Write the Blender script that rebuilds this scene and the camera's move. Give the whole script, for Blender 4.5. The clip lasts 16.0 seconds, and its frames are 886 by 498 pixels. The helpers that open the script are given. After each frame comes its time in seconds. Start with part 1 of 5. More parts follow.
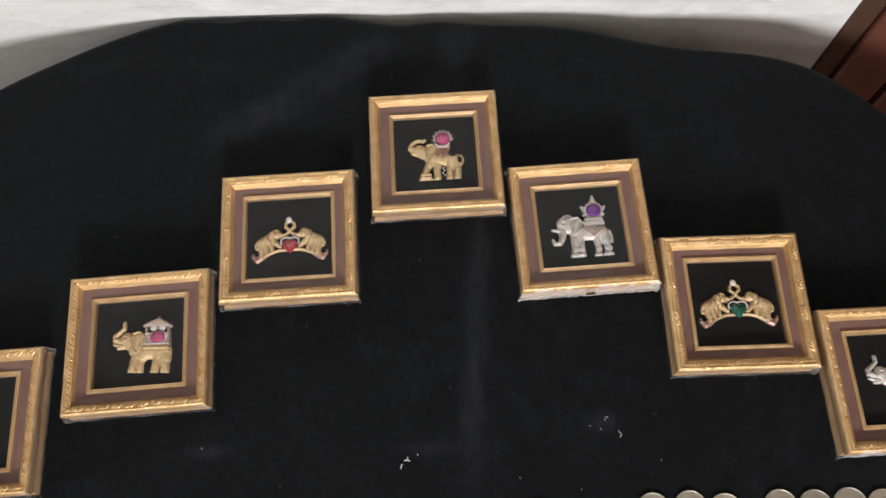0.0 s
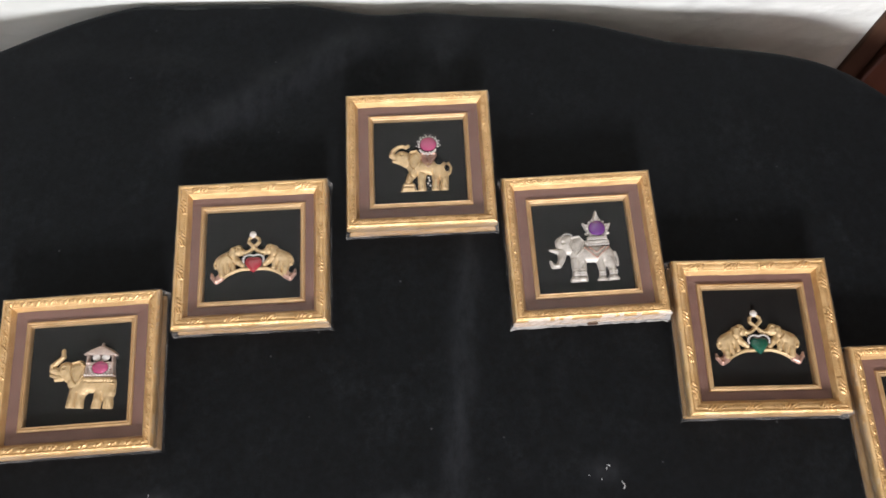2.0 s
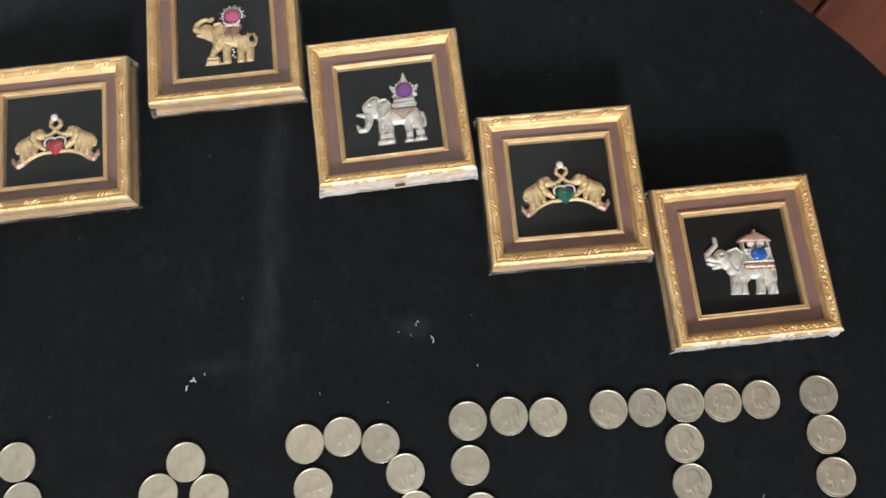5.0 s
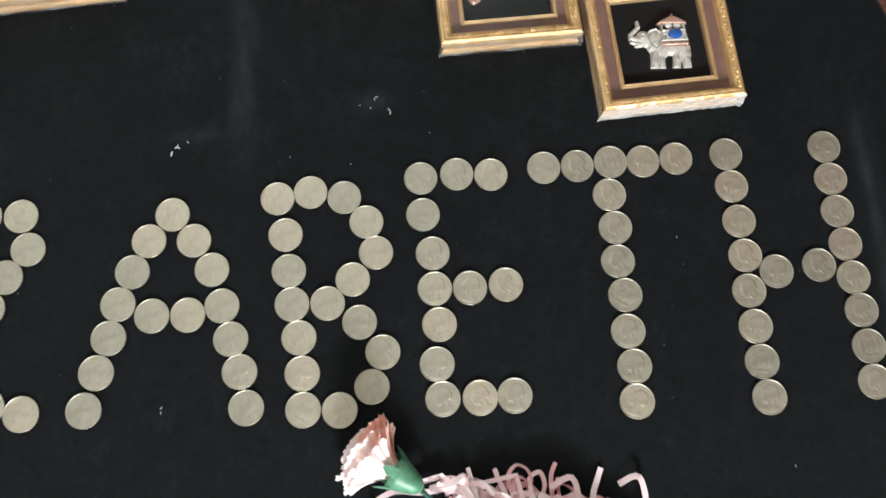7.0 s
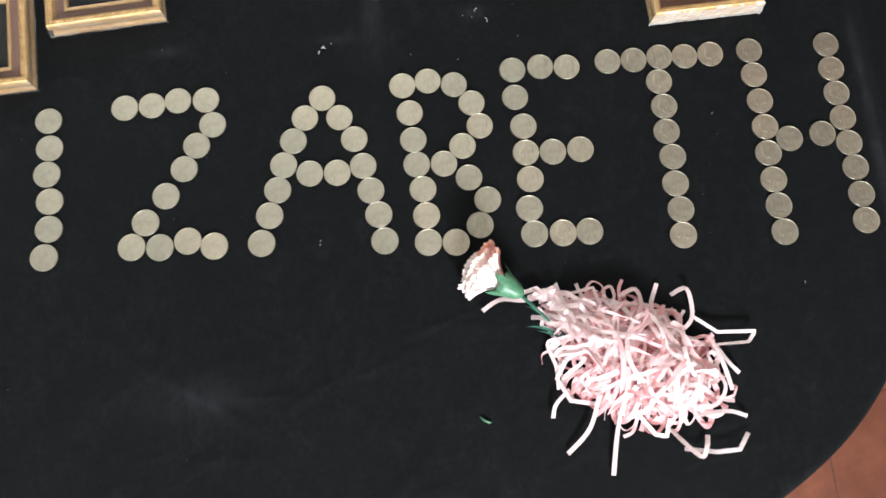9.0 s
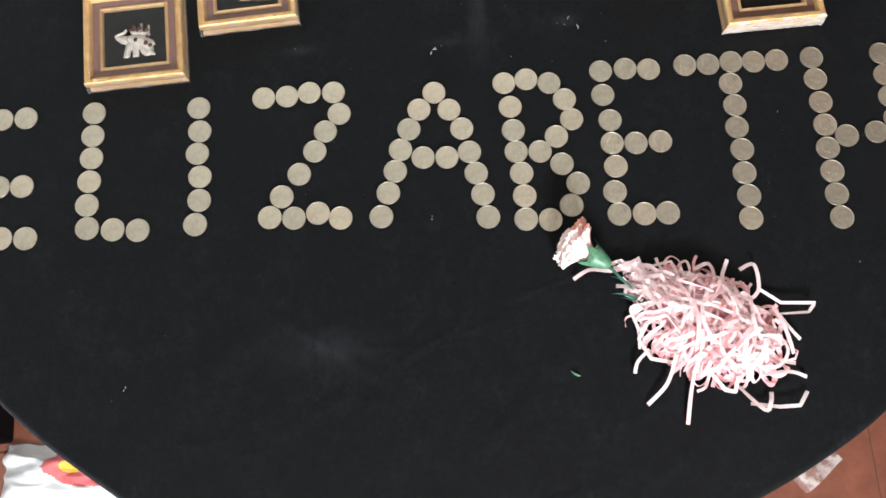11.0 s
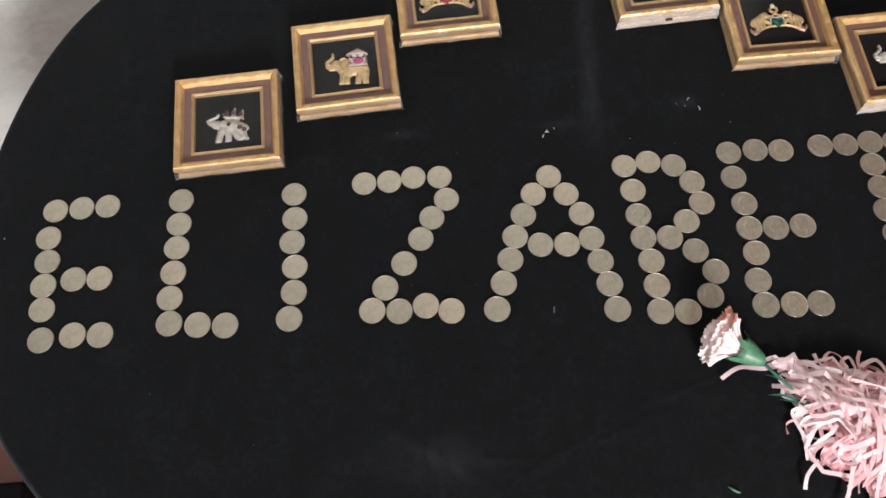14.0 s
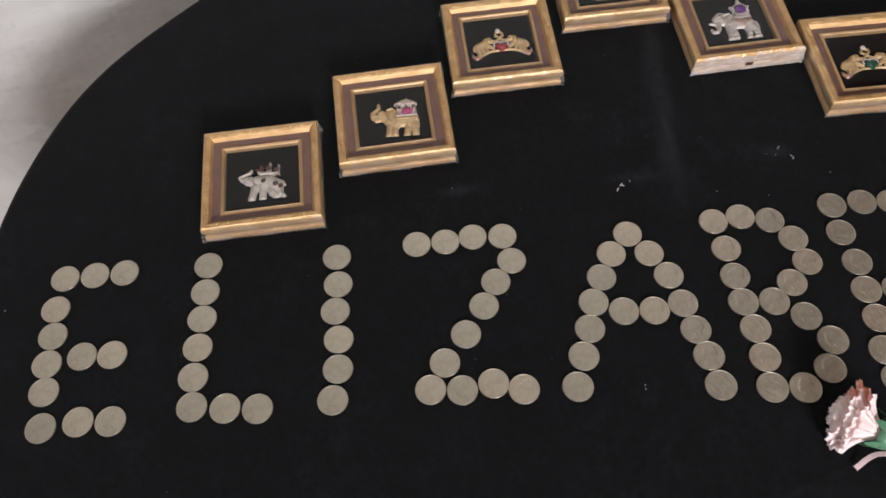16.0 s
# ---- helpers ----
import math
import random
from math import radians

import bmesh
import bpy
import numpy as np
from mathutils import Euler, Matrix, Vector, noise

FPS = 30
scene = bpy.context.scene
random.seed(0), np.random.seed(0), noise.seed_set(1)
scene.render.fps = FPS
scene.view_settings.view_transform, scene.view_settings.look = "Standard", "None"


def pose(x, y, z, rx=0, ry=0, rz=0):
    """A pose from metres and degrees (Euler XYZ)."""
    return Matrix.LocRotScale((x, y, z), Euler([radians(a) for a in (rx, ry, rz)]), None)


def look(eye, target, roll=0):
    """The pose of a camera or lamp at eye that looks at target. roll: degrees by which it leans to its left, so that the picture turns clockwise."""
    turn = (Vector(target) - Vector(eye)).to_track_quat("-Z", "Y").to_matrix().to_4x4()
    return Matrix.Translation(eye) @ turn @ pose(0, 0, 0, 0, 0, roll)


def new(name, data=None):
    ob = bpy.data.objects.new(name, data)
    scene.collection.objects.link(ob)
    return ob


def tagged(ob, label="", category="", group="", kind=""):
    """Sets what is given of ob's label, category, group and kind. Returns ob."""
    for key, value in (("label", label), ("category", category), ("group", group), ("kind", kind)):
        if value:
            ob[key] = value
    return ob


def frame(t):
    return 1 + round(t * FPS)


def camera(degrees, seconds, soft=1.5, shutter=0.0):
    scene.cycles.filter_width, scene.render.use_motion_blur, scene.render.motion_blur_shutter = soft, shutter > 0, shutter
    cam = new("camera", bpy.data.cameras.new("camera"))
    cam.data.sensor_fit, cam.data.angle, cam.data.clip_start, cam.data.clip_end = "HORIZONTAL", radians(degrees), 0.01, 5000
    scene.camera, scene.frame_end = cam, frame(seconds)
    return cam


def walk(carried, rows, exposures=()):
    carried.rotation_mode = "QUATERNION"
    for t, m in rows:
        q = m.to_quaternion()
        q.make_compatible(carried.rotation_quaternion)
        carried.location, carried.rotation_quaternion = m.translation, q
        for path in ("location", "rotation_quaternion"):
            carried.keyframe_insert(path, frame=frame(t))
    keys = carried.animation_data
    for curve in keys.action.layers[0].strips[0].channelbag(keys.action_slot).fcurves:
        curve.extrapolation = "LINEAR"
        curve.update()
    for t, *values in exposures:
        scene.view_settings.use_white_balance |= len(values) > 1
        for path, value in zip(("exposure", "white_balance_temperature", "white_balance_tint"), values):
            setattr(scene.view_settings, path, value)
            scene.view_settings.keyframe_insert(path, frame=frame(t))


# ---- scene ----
cam = camera(57.50, 16.0, 1.6, 0.25)
# seconds, x, y, z, and the turns about x, y and z
PATH = [
    (0, 0.0060, -0.0019, 1.4582, 20.24, 0.57, -1.48),
    (0.5, -0.0134, 0.0124, 1.4225, 19.73, 0.59, -1.37),
    (1, -0.0330, 0.0247, 1.3964, 19.67, 0.20, -0.37),
    (1.5, -0.0108, 0.0420, 1.3872, 19.60, -0.13, -0.13),
    (2, 0.0172, 0.0524, 1.3872, 19.43, 0.10, -0.85),
    (2.5, 0.0541, 0.0511, 1.3946, 17.54, 0.84, -2.15),
    (3, 0.0847, 0.0457, 1.4017, 16.71, 0.58, -2.77),
    (3.5, 0.1121, 0.0404, 1.4013, 16.05, 0.35, -3.35),
    (4, 0.1329, 0.0325, 1.3908, 15.62, 0.20, -3.85),
    (4.5, 0.1471, 0.0183, 1.3772, 15.24, 0.10, -4.27),
    (5, 0.1546, -0.0060, 1.3677, 14.76, 0.04, -4.60),
    (5.5, 0.1553, -0.0443, 1.3694, 14.02, -0.01, -4.86),
    (6, 0.1527, -0.0909, 1.3790, 13.09, -0.05, -5.06),
    (6.5, 0.1478, -0.1388, 1.3876, 13.11, -0.14, -5.17),
    (7, 0.1596, -0.1861, 1.4110, 12.56, -1.23, -5.56),
    (7.5, 0.1500, -0.2360, 1.4549, 12.53, -1.27, -5.95),
    (8, 0.1190, -0.2747, 1.4909, 12.47, -1.10, -5.98),
    (8.5, 0.0841, -0.3122, 1.5331, 12.33, -1.05, -5.98),
    (9, 0.0468, -0.3491, 1.5749, 12.37, -0.91, -5.91),
    (9.5, 0.0153, -0.3781, 1.6129, 12.34, -0.65, -5.66),
    (10, -0.0074, -0.3945, 1.6432, 12.34, -0.23, -5.16),
    (10.5, -0.0258, -0.4043, 1.6680, 12.58, 0.22, -4.61),
    (11, -0.0443, -0.4118, 1.6860, 13.26, 0.60, -4.15),
    (11.5, -0.0676, -0.4217, 1.6972, 14.64, 0.80, -3.98),
    (12, -0.0956, -0.4294, 1.6937, 16.42, 0.93, -3.92),
    (12.5, -0.1209, -0.4332, 1.6887, 17.88, 0.98, -3.90),
    (13, -0.1337, -0.4419, 1.6548, 21.11, 1.00, -4.36),
    (13.5, -0.1531, -0.4349, 1.6097, 21.32, 1.28, -4.21),
    (14, -0.1615, -0.4232, 1.5751, 23.07, 1.75, -4.00),
    (14.5, -0.1654, -0.4105, 1.5573, 24.74, 1.85, -4.03),
    (15, -0.1857, -0.4052, 1.5283, 26.35, 1.89, -4.39),
    (15.5, -0.2067, -0.4001, 1.4943, 27.78, 1.88, -4.48),
    (16, -0.2192, -0.3952, 1.4555, 29.82, 2.55, -4.20),
]
# seconds, stops, kelvin, tint
EXPOSURES = [(0.0, -0.17, 6450, 16), (1.5, 0.02, 6430, 16), (2.5, 0.26, 6200, 13), (3.0, 0.28, 6120, 12), (5.5, 0.22, 6130, 7), (6.5, 0.30, 6080, 5), (7.5, 0.33, 6150, 7), (9.0, 0.36, 6200, 8), (11.5, 0.40, 6360, 13), (12.5, 0.41, 6400, 14), (13.0, -0.10, 6440, 15), (13.5, -0.10, 6440, 15), (14.5, -0.19, 6440, 18), (16.0, -0.48, 6460, 20)]
walk(cam, [(t, pose(*p)) for t, *p in PATH], EXPOSURES)

# ---- world, lights ----
world = bpy.data.worlds.new("world")
scene.world = world
world.use_nodes = True
wn = world.node_tree
sky = wn.nodes.new("ShaderNodeTexSky")
sky.sky_type = "NISHITA"
sky.sun_disc = False
sky.sun_elevation, sky.sun_rotation = radians(40), radians(160)
wn.links.new(sky.outputs[0], wn.nodes["Background"].inputs[0])
wn.nodes["Background"].inputs[1].default_value = 0.1


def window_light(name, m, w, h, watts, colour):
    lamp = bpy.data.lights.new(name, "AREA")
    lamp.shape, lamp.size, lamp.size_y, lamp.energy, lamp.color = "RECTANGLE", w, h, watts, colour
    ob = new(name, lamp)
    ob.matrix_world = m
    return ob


window_light("daylight_south", look((0.28, -2.42, 1.98), (0.1, 0.0, 1.2)), 0.60, 0.52, 102, (1.0, 0.985, 0.98))
# soft fill from the left, through an unseen window supposed there
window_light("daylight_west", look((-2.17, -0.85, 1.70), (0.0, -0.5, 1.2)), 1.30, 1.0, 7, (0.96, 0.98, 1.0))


# ---- materials ----
def mat(name, build):
    m = bpy.data.materials.new(name)
    m.use_nodes = True
    nt = m.node_tree
    build(nt, nt.nodes["Principled BSDF"])
    return m


def node(nt, kind, **values):
    n = nt.nodes.new("ShaderNode" + kind)
    for key, value in values.items():
        if key in n.inputs:
            n.inputs[key].default_value = value
    return n


def noise_tex(nt, scale, detail=4.0, rough=0.55, coord="Object", stretch=None):
    tc = nt.nodes.new("ShaderNodeTexCoord")
    n = node(nt, "TexNoise", Scale=scale, Detail=detail, Roughness=rough)
    src = tc.outputs[coord]
    if stretch:
        mp = nt.nodes.new("ShaderNodeMapping")
        mp.inputs["Scale"].default_value = stretch
        nt.links.new(src, mp.inputs[0])
        src = mp.outputs[0]
    nt.links.new(src, n.inputs["Vector"])
    return n.outputs["Fac"]


def ramp(nt, fac, stops):
    r = nt.nodes.new("ShaderNodeValToRGB")
    e = r.color_ramp.elements
    while len(e) < len(stops):
        e.new(0.5)
    for el, (p, c) in zip(e, stops):
        el.position, el.color = p, (*c, 1)
    nt.links.new(fac, r.inputs[0])
    return r.outputs[0]


def bump(nt, bsdf, height, strength, distance, prior=None):
    b = node(nt, "Bump", Strength=strength, Distance=distance)
    nt.links.new(height, b.inputs["Height"])
    if prior:
        nt.links.new(prior, b.inputs["Normal"])
    nt.links.new(b.outputs[0], bsdf.inputs["Normal"])
    return b.outputs[0]


def simple(name, a, b, scale, rough=0.5, metal=0.0, bump_d=0.0003, bump_s=0.4, stretch=None, coat=0.0, spread=0.2, coord="Object", spec=0.5):
    """A surface that wanders between two colours, with a fine relief."""
    def build(nt, p):
        big = noise_tex(nt, scale, 5, 0.6, coord, stretch)
        fine = noise_tex(nt, scale * 9, 3, 0.6, coord, stretch)
        nt.links.new(ramp(nt, big, [(0.5 - spread, a), (0.5 + spread, b)]), p.inputs["Base Color"])
        p.inputs["Roughness"].default_value, p.inputs["Metallic"].default_value = rough, metal
        p.inputs["Coat Weight"].default_value = coat
        p.inputs["Specular IOR Level"].default_value = spec
        bump(nt, p, fine, bump_s, bump_d)
    return mat(name, build)


def cloth_build(nt, p):
    tc = nt.nodes.new("ShaderNodeTexCoord")
    pale_marks = noise_tex(nt, 16, 8, 0.75)
    smear = noise_tex(nt, 70, 6, 0.7, stretch=(1.0, 0.6, 1.0))
    mul = node(nt, "Math")
    mul.operation = "MULTIPLY"
    nt.links.new(pale_marks, mul.inputs[0])
    nt.links.new(smear, mul.inputs[1])
    base0 = ramp(nt, mul.outputs[0], [(0.14, (0.0011, 0.0015, 0.0019)), (0.27, (0.0017, 0.0022, 0.0027)), (0.46, (0.0048, 0.0058, 0.0066))])
    grain = ramp(nt, noise_tex(nt, 210, 4, 0.7), [(0.32, (0.2,) * 3), (0.68, (2.1,) * 3)])
    gm = nt.nodes.new("ShaderNodeMix")
    gm.data_type, gm.blend_type = "RGBA", "MULTIPLY"
    gm.inputs[0].default_value = 1.0
    nt.links.new(base0, gm.inputs[6])
    nt.links.new(grain, gm.inputs[7])
    # streaks paint in the pale look of small wrinkles catching light
    crease = ramp(nt, noise_tex(nt, 26, 8, 0.62, stretch=(0.45, 1.0, 1.0)), [(0.54, (0.95,) * 3), (0.62, (1.45,) * 3), (0.72, (1.0,) * 3)])
    cm = nt.nodes.new("ShaderNodeMix")
    cm.data_type, cm.blend_type = "RGBA", "MULTIPLY"
    cm.inputs[0].default_value = 0.4
    nt.links.new(gm.outputs[2], cm.inputs[6])
    nt.links.new(crease, cm.inputs[7])
    base = cm.outputs[2]
    vor = node(nt, "TexVoronoi", Scale=55.0)
    nt.links.new(tc.outputs["Object"], vor.inputs["Vector"])
    speck = ramp(nt, vor.outputs["Distance"], [(0.035, (1, 1, 1)), (0.06, (0, 0, 0))])
    pick = ramp(nt, noise_tex(nt, 40, 2), [(0.54, (0, 0, 0)), (0.60, (1, 1, 1))])
    both = node(nt, "Math")
    both.operation = "MULTIPLY"
    nt.links.new(speck, both.inputs[0])
    nt.links.new(pick, both.inputs[1])
    mix = nt.nodes.new("ShaderNodeMix")
    mix.data_type = "RGBA"
    nt.links.new(both.outputs[0], mix.inputs[0])
    nt.links.new(base, mix.inputs[6])
    mix.inputs[7].default_value = (0.05, 0.05, 0.055, 1)
    # mesh attribute: dust smudges, plus light painted along creases and rim
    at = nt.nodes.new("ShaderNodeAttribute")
    at.attribute_name = "pale_marks"
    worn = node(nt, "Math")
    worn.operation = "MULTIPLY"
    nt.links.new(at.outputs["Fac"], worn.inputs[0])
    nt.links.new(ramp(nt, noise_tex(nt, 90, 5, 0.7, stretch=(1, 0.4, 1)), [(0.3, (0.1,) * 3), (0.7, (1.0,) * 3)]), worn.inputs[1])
    paled = nt.nodes.new("ShaderNodeMix")
    paled.data_type = "RGBA"
    nt.links.new(worn.outputs[0], paled.inputs[0])
    nt.links.new(mix.outputs[2], paled.inputs[6])
    paled.inputs[7].default_value = (0.035, 0.038, 0.044, 1)
    nt.links.new(paled.outputs[2], p.inputs["Base Color"])
    p.inputs["Roughness"].default_value = 0.8
    p.inputs["Specular IOR Level"].default_value = 0.13
    p.inputs["Sheen Weight"].default_value = 0.045
    p.inputs["Sheen Tint"].default_value = (0.82, 0.92, 1.0, 1)
    soft = bump(nt, p, noise_tex(nt, 11, 3, 0.5), 0.5, 0.006)
    bump(nt, p, noise_tex(nt, 900, 2, 0.6, stretch=(1, 0.7, 1)), 0.35, 0.0004, soft)


CLOTH = mat("black_cloth", cloth_build)


def coin_build(nt, p):
    info = nt.nodes.new("ShaderNodeObjectInfo")
    tone = ramp(nt, info.outputs["Random"], [(0.0, (0.40, 0.378, 0.308)), (0.4, (0.44, 0.412, 0.334)), (0.68, (0.475, 0.44, 0.352)), (0.78, (0.475, 0.43, 0.343)), (1.0, (0.50, 0.452, 0.36))])
    stain = noise_tex(nt, 140, 5, 0.65)
    mix = nt.nodes.new("ShaderNodeMix")
    mix.data_type, mix.blend_type = "RGBA", "MULTIPLY"
    mix.inputs[0].default_value = 0.6
    nt.links.new(tone, mix.inputs[6])
    nt.links.new(ramp(nt, stain, [(0.3, (0.70, 0.69, 0.66)), (0.62, (1.0, 1.0, 1.0))]), mix.inputs[7])
    nt.links.new(mix.outputs[2], p.inputs["Base Color"])
    p.inputs["Metallic"].default_value = 0.8
    nt.links.new(ramp(nt, noise_tex(nt, 90, 4), [(0.3, (0.36,) * 3), (0.7, (0.50,) * 3)]), p.inputs["Roughness"])
    bump(nt, p, noise_tex(nt, 520, 4, 0.65), 0.3, 0.0003)


COIN = mat("worn_nickel", coin_build)
GOLD_FRAME = simple("gilded_moulding", (0.62, 0.40, 0.175), (0.82, 0.58, 0.285), 70, 0.36, 0.66, 0.0010, 0.8)
FILLET = simple("dull_gilt_fillet", (0.50, 0.33, 0.16), (0.64, 0.45, 0.24), 90, 0.4, 0.55, 0.0006, 0.6)
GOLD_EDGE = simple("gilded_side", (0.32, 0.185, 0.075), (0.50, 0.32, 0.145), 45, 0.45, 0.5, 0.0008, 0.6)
MATBOARD = simple("maroon_mount_board", (0.145, 0.078, 0.062), (0.195, 0.108, 0.086), 60, 0.6, 0.0, 0.0002, 0.3)
VELVET = simple("black_velvet_panel", (0.004, 0.005, 0.0052), (0.008, 0.0095, 0.0095), 90, 0.9, 0.0, 0.0002, 0.3, spec=0.15)
BACKING = simple("cream_backing_board", (0.45, 0.38, 0.28), (0.6, 0.53, 0.42), 40, 0.7)
GOLD = simple("cast_gold", (0.52, 0.37, 0.185), (0.68, 0.52, 0.29), 160, 0.45, 0.32, 0.0004, 0.6)
SILVER = simple("cast_silver", (0.47, 0.445, 0.40), (0.63, 0.60, 0.54), 160, 0.46, 0.3, 0.0003, 0.5)
HOUSE = simple("pale_rose_gold", (0.43, 0.34, 0.295), (0.58, 0.48, 0.42), 160, 0.42, 0.4, 0.0003, 0.5)
COPPER = simple("rose_metal", (0.50, 0.30, 0.23), (0.62, 0.41, 0.33), 160, 0.42, 0.6, 0.0003, 0.4)
PEARL = simple("white_stones", (0.56, 0.54, 0.51), (0.78, 0.76, 0.73), 400, 0.28, 0.0, 0.0002, 0.3, coat=0.2)


def stone(name, c):
    d = tuple(v * 0.55 for v in c)
    return simple(name, d, c, 260, 0.12, 0.0, 0.0002, 0.25, coat=0.8)


RUBY, PINK = stone("red_stone", (0.42, 0.03, 0.05)), stone("pink_stone", (0.52, 0.07, 0.20))
VIOLET, BLUE = stone("violet_stone", (0.16, 0.03, 0.26)), stone("blue_stone", (0.012, 0.11, 0.46))
GREEN, GARNET = stone("green_stone", (0.0, 0.12, 0.075)), stone("garnet_stone", (0.06, 0.013, 0.011))


def film_build(nt, p):
    out = nt.nodes["Material Output"]
    clear = nt.nodes.new("ShaderNodeBsdfTransparent")
    gloss = node(nt, "BsdfGlossy", Roughness=0.12)
    fres = node(nt, "Fresnel", IOR=1.36)
    wr = noise_tex(nt, 60, 5, 0.6, stretch=(1, 1, 2.5))
    b = node(nt, "Bump", Strength=0.5, Distance=0.0012)
    nt.links.new(wr, b.inputs["Height"])
    for n in (gloss, fres):
        nt.links.new(b.outputs[0], n.inputs["Normal"])
    mix = nt.nodes.new("ShaderNodeMixShader")
    nt.links.new(fres.outputs[0], mix.inputs[0])
    nt.links.new(clear.outputs[0], mix.inputs[1])
    nt.links.new(gloss.outputs[0], mix.inputs[2])
    nt.links.new(mix.outputs[0], out.inputs["Surface"])


FILM = mat("clear_wrap", film_build)


def haze_build(nt, p, low=0.02, high=0.22):
    """Crumpled wrap on the sides: clear, with whitish folds that also paint in its glare."""
    out = nt.nodes["Material Output"]
    clear = nt.nodes.new("ShaderNodeBsdfTransparent")
    mix = nt.nodes.new("ShaderNodeMixShader")
    p.inputs["Base Color"].default_value = (0.8, 0.78, 0.74, 1)
    p.inputs["Roughness"].default_value = 0.22
    bump(nt, p, noise_tex(nt, 90, 5, 0.65, stretch=(1, 1, 3)), 0.7, 0.002)
    nt.links.new(ramp(nt, noise_tex(nt, 110, 4, 0.6, stretch=(0.5, 0.5, 3)), [(0.40, (low,) * 3), (0.68, (high,) * 3)]), mix.inputs[0])
    nt.links.new(clear.outputs[0], mix.inputs[1])
    nt.links.new(p.outputs[0], mix.inputs[2])
    nt.links.new(mix.outputs[0], out.inputs["Surface"])


def foil_build(nt, p):
    out = nt.nodes["Material Output"]
    clear = nt.nodes.new("ShaderNodeBsdfTransparent")
    mix = nt.nodes.new("ShaderNodeMixShader")
    p.inputs["Base Color"].default_value = (0.7, 0.68, 0.66, 1)
    p.inputs["Roughness"].default_value = 0.2
    nt.links.new(ramp(nt, noise_tex(nt, 70, 4), [(0.4, (0.15,) * 3), (0.6, (0.7,) * 3)]), mix.inputs[0])
    nt.links.new(clear.outputs[0], mix.inputs[1])
    nt.links.new(p.outputs[0], mix.inputs[2])
    nt.links.new(mix.outputs[0], out.inputs["Surface"])


def paper_build(nt, p, tones, glow):
    info = nt.nodes.new("ShaderNodeObjectInfo")
    nt.links.new(ramp(nt, info.outputs["Random"], [(0.0, tones[0]), (0.45, tones[1]), (1.0, tones[2])]), p.inputs["Base Color"])
    p.inputs["Roughness"].default_value = 0.7
    out = nt.nodes["Material Output"]
    tr = node(nt, "BsdfTranslucent")
    tr.inputs["Color"].default_value = (*glow, 1)
    mix = nt.nodes.new("ShaderNodeMixShader")
    mix.inputs[0].default_value = 0.45
    nt.links.new(p.outputs[0], mix.inputs[1])
    nt.links.new(tr.outputs[0], mix.inputs[2])
    nt.links.new(mix.outputs[0], out.inputs["Surface"])
    bump(nt, p, noise_tex(nt, 200, 3), 0.3, 0.0005)


HAZE = mat("crumpled_wrap", lambda nt, p: haze_build(nt, p))
# whiter wrap: glare on the light-facing side, put into the colour
HAZE_GLARE = mat("wrap_with_glare", lambda nt, p: haze_build(nt, p, 0.35, 0.62))
FOIL = mat("crinkled_clear_plastic", lambda nt, p: foil_build(nt, p))
# one tissue in two tones: whiter where lit, pinker for inner shade
PAPER = mat("lit_tissue", lambda nt, p: paper_build(nt, p, ((0.97, 0.76, 0.775), (0.98, 0.87, 0.88), (0.99, 0.97, 0.975)), (0.99, 0.82, 0.83)))
SHADED_PAPER = mat("shaded_tissue", lambda nt, p: paper_build(nt, p, ((0.955, 0.60, 0.63), (0.965, 0.68, 0.70), (0.975, 0.80, 0.81)), (0.99, 0.66, 0.68)))


def petal_build(nt, p, tones, glow):
    info = nt.nodes.new("ShaderNodeObjectInfo")
    nt.links.new(ramp(nt, info.outputs["Random"], [(0.15, tones[0]), (0.85, tones[1])]), p.inputs["Base Color"])
    p.inputs["Roughness"].default_value = 0.65
    out = nt.nodes["Material Output"]
    tr = node(nt, "BsdfTranslucent")
    tr.inputs["Color"].default_value = (*glow, 1)
    mix = nt.nodes.new("ShaderNodeMixShader")
    mix.inputs[0].default_value = 0.28
    nt.links.new(p.outputs[0], mix.inputs[1])
    nt.links.new(tr.outputs[0], mix.inputs[2])
    nt.links.new(mix.outputs[0], out.inputs["Surface"])
    bump(nt, p, noise_tex(nt, 300, 3, stretch=(1, 1, 0.2)), 0.3, 0.0004)


# two petal colours put light in: near white when lit, coral in shade
PETAL = mat("lit_carnation_petal", lambda nt, p: petal_build(nt, p, ((0.985, 0.875, 0.85), (0.99, 0.945, 0.93)), (0.99, 0.80, 0.76)))
SHADED_PETAL = mat("shaded_carnation_petal", lambda nt, p: petal_build(nt, p, ((0.94, 0.53, 0.43), (0.96, 0.64, 0.55)), (0.97, 0.50, 0.40)))
LEAF = simple("flower_green", (0.05, 0.155, 0.085), (0.105, 0.265, 0.155), 120, 0.4)
STEM = simple("flower_stem", (0.02, 0.10, 0.075), (0.04, 0.16, 0.115), 120, 0.45)
LINT = simple("white_lint", (0.36, 0.37, 0.38), (0.55, 0.55, 0.55), 300, 0.9)


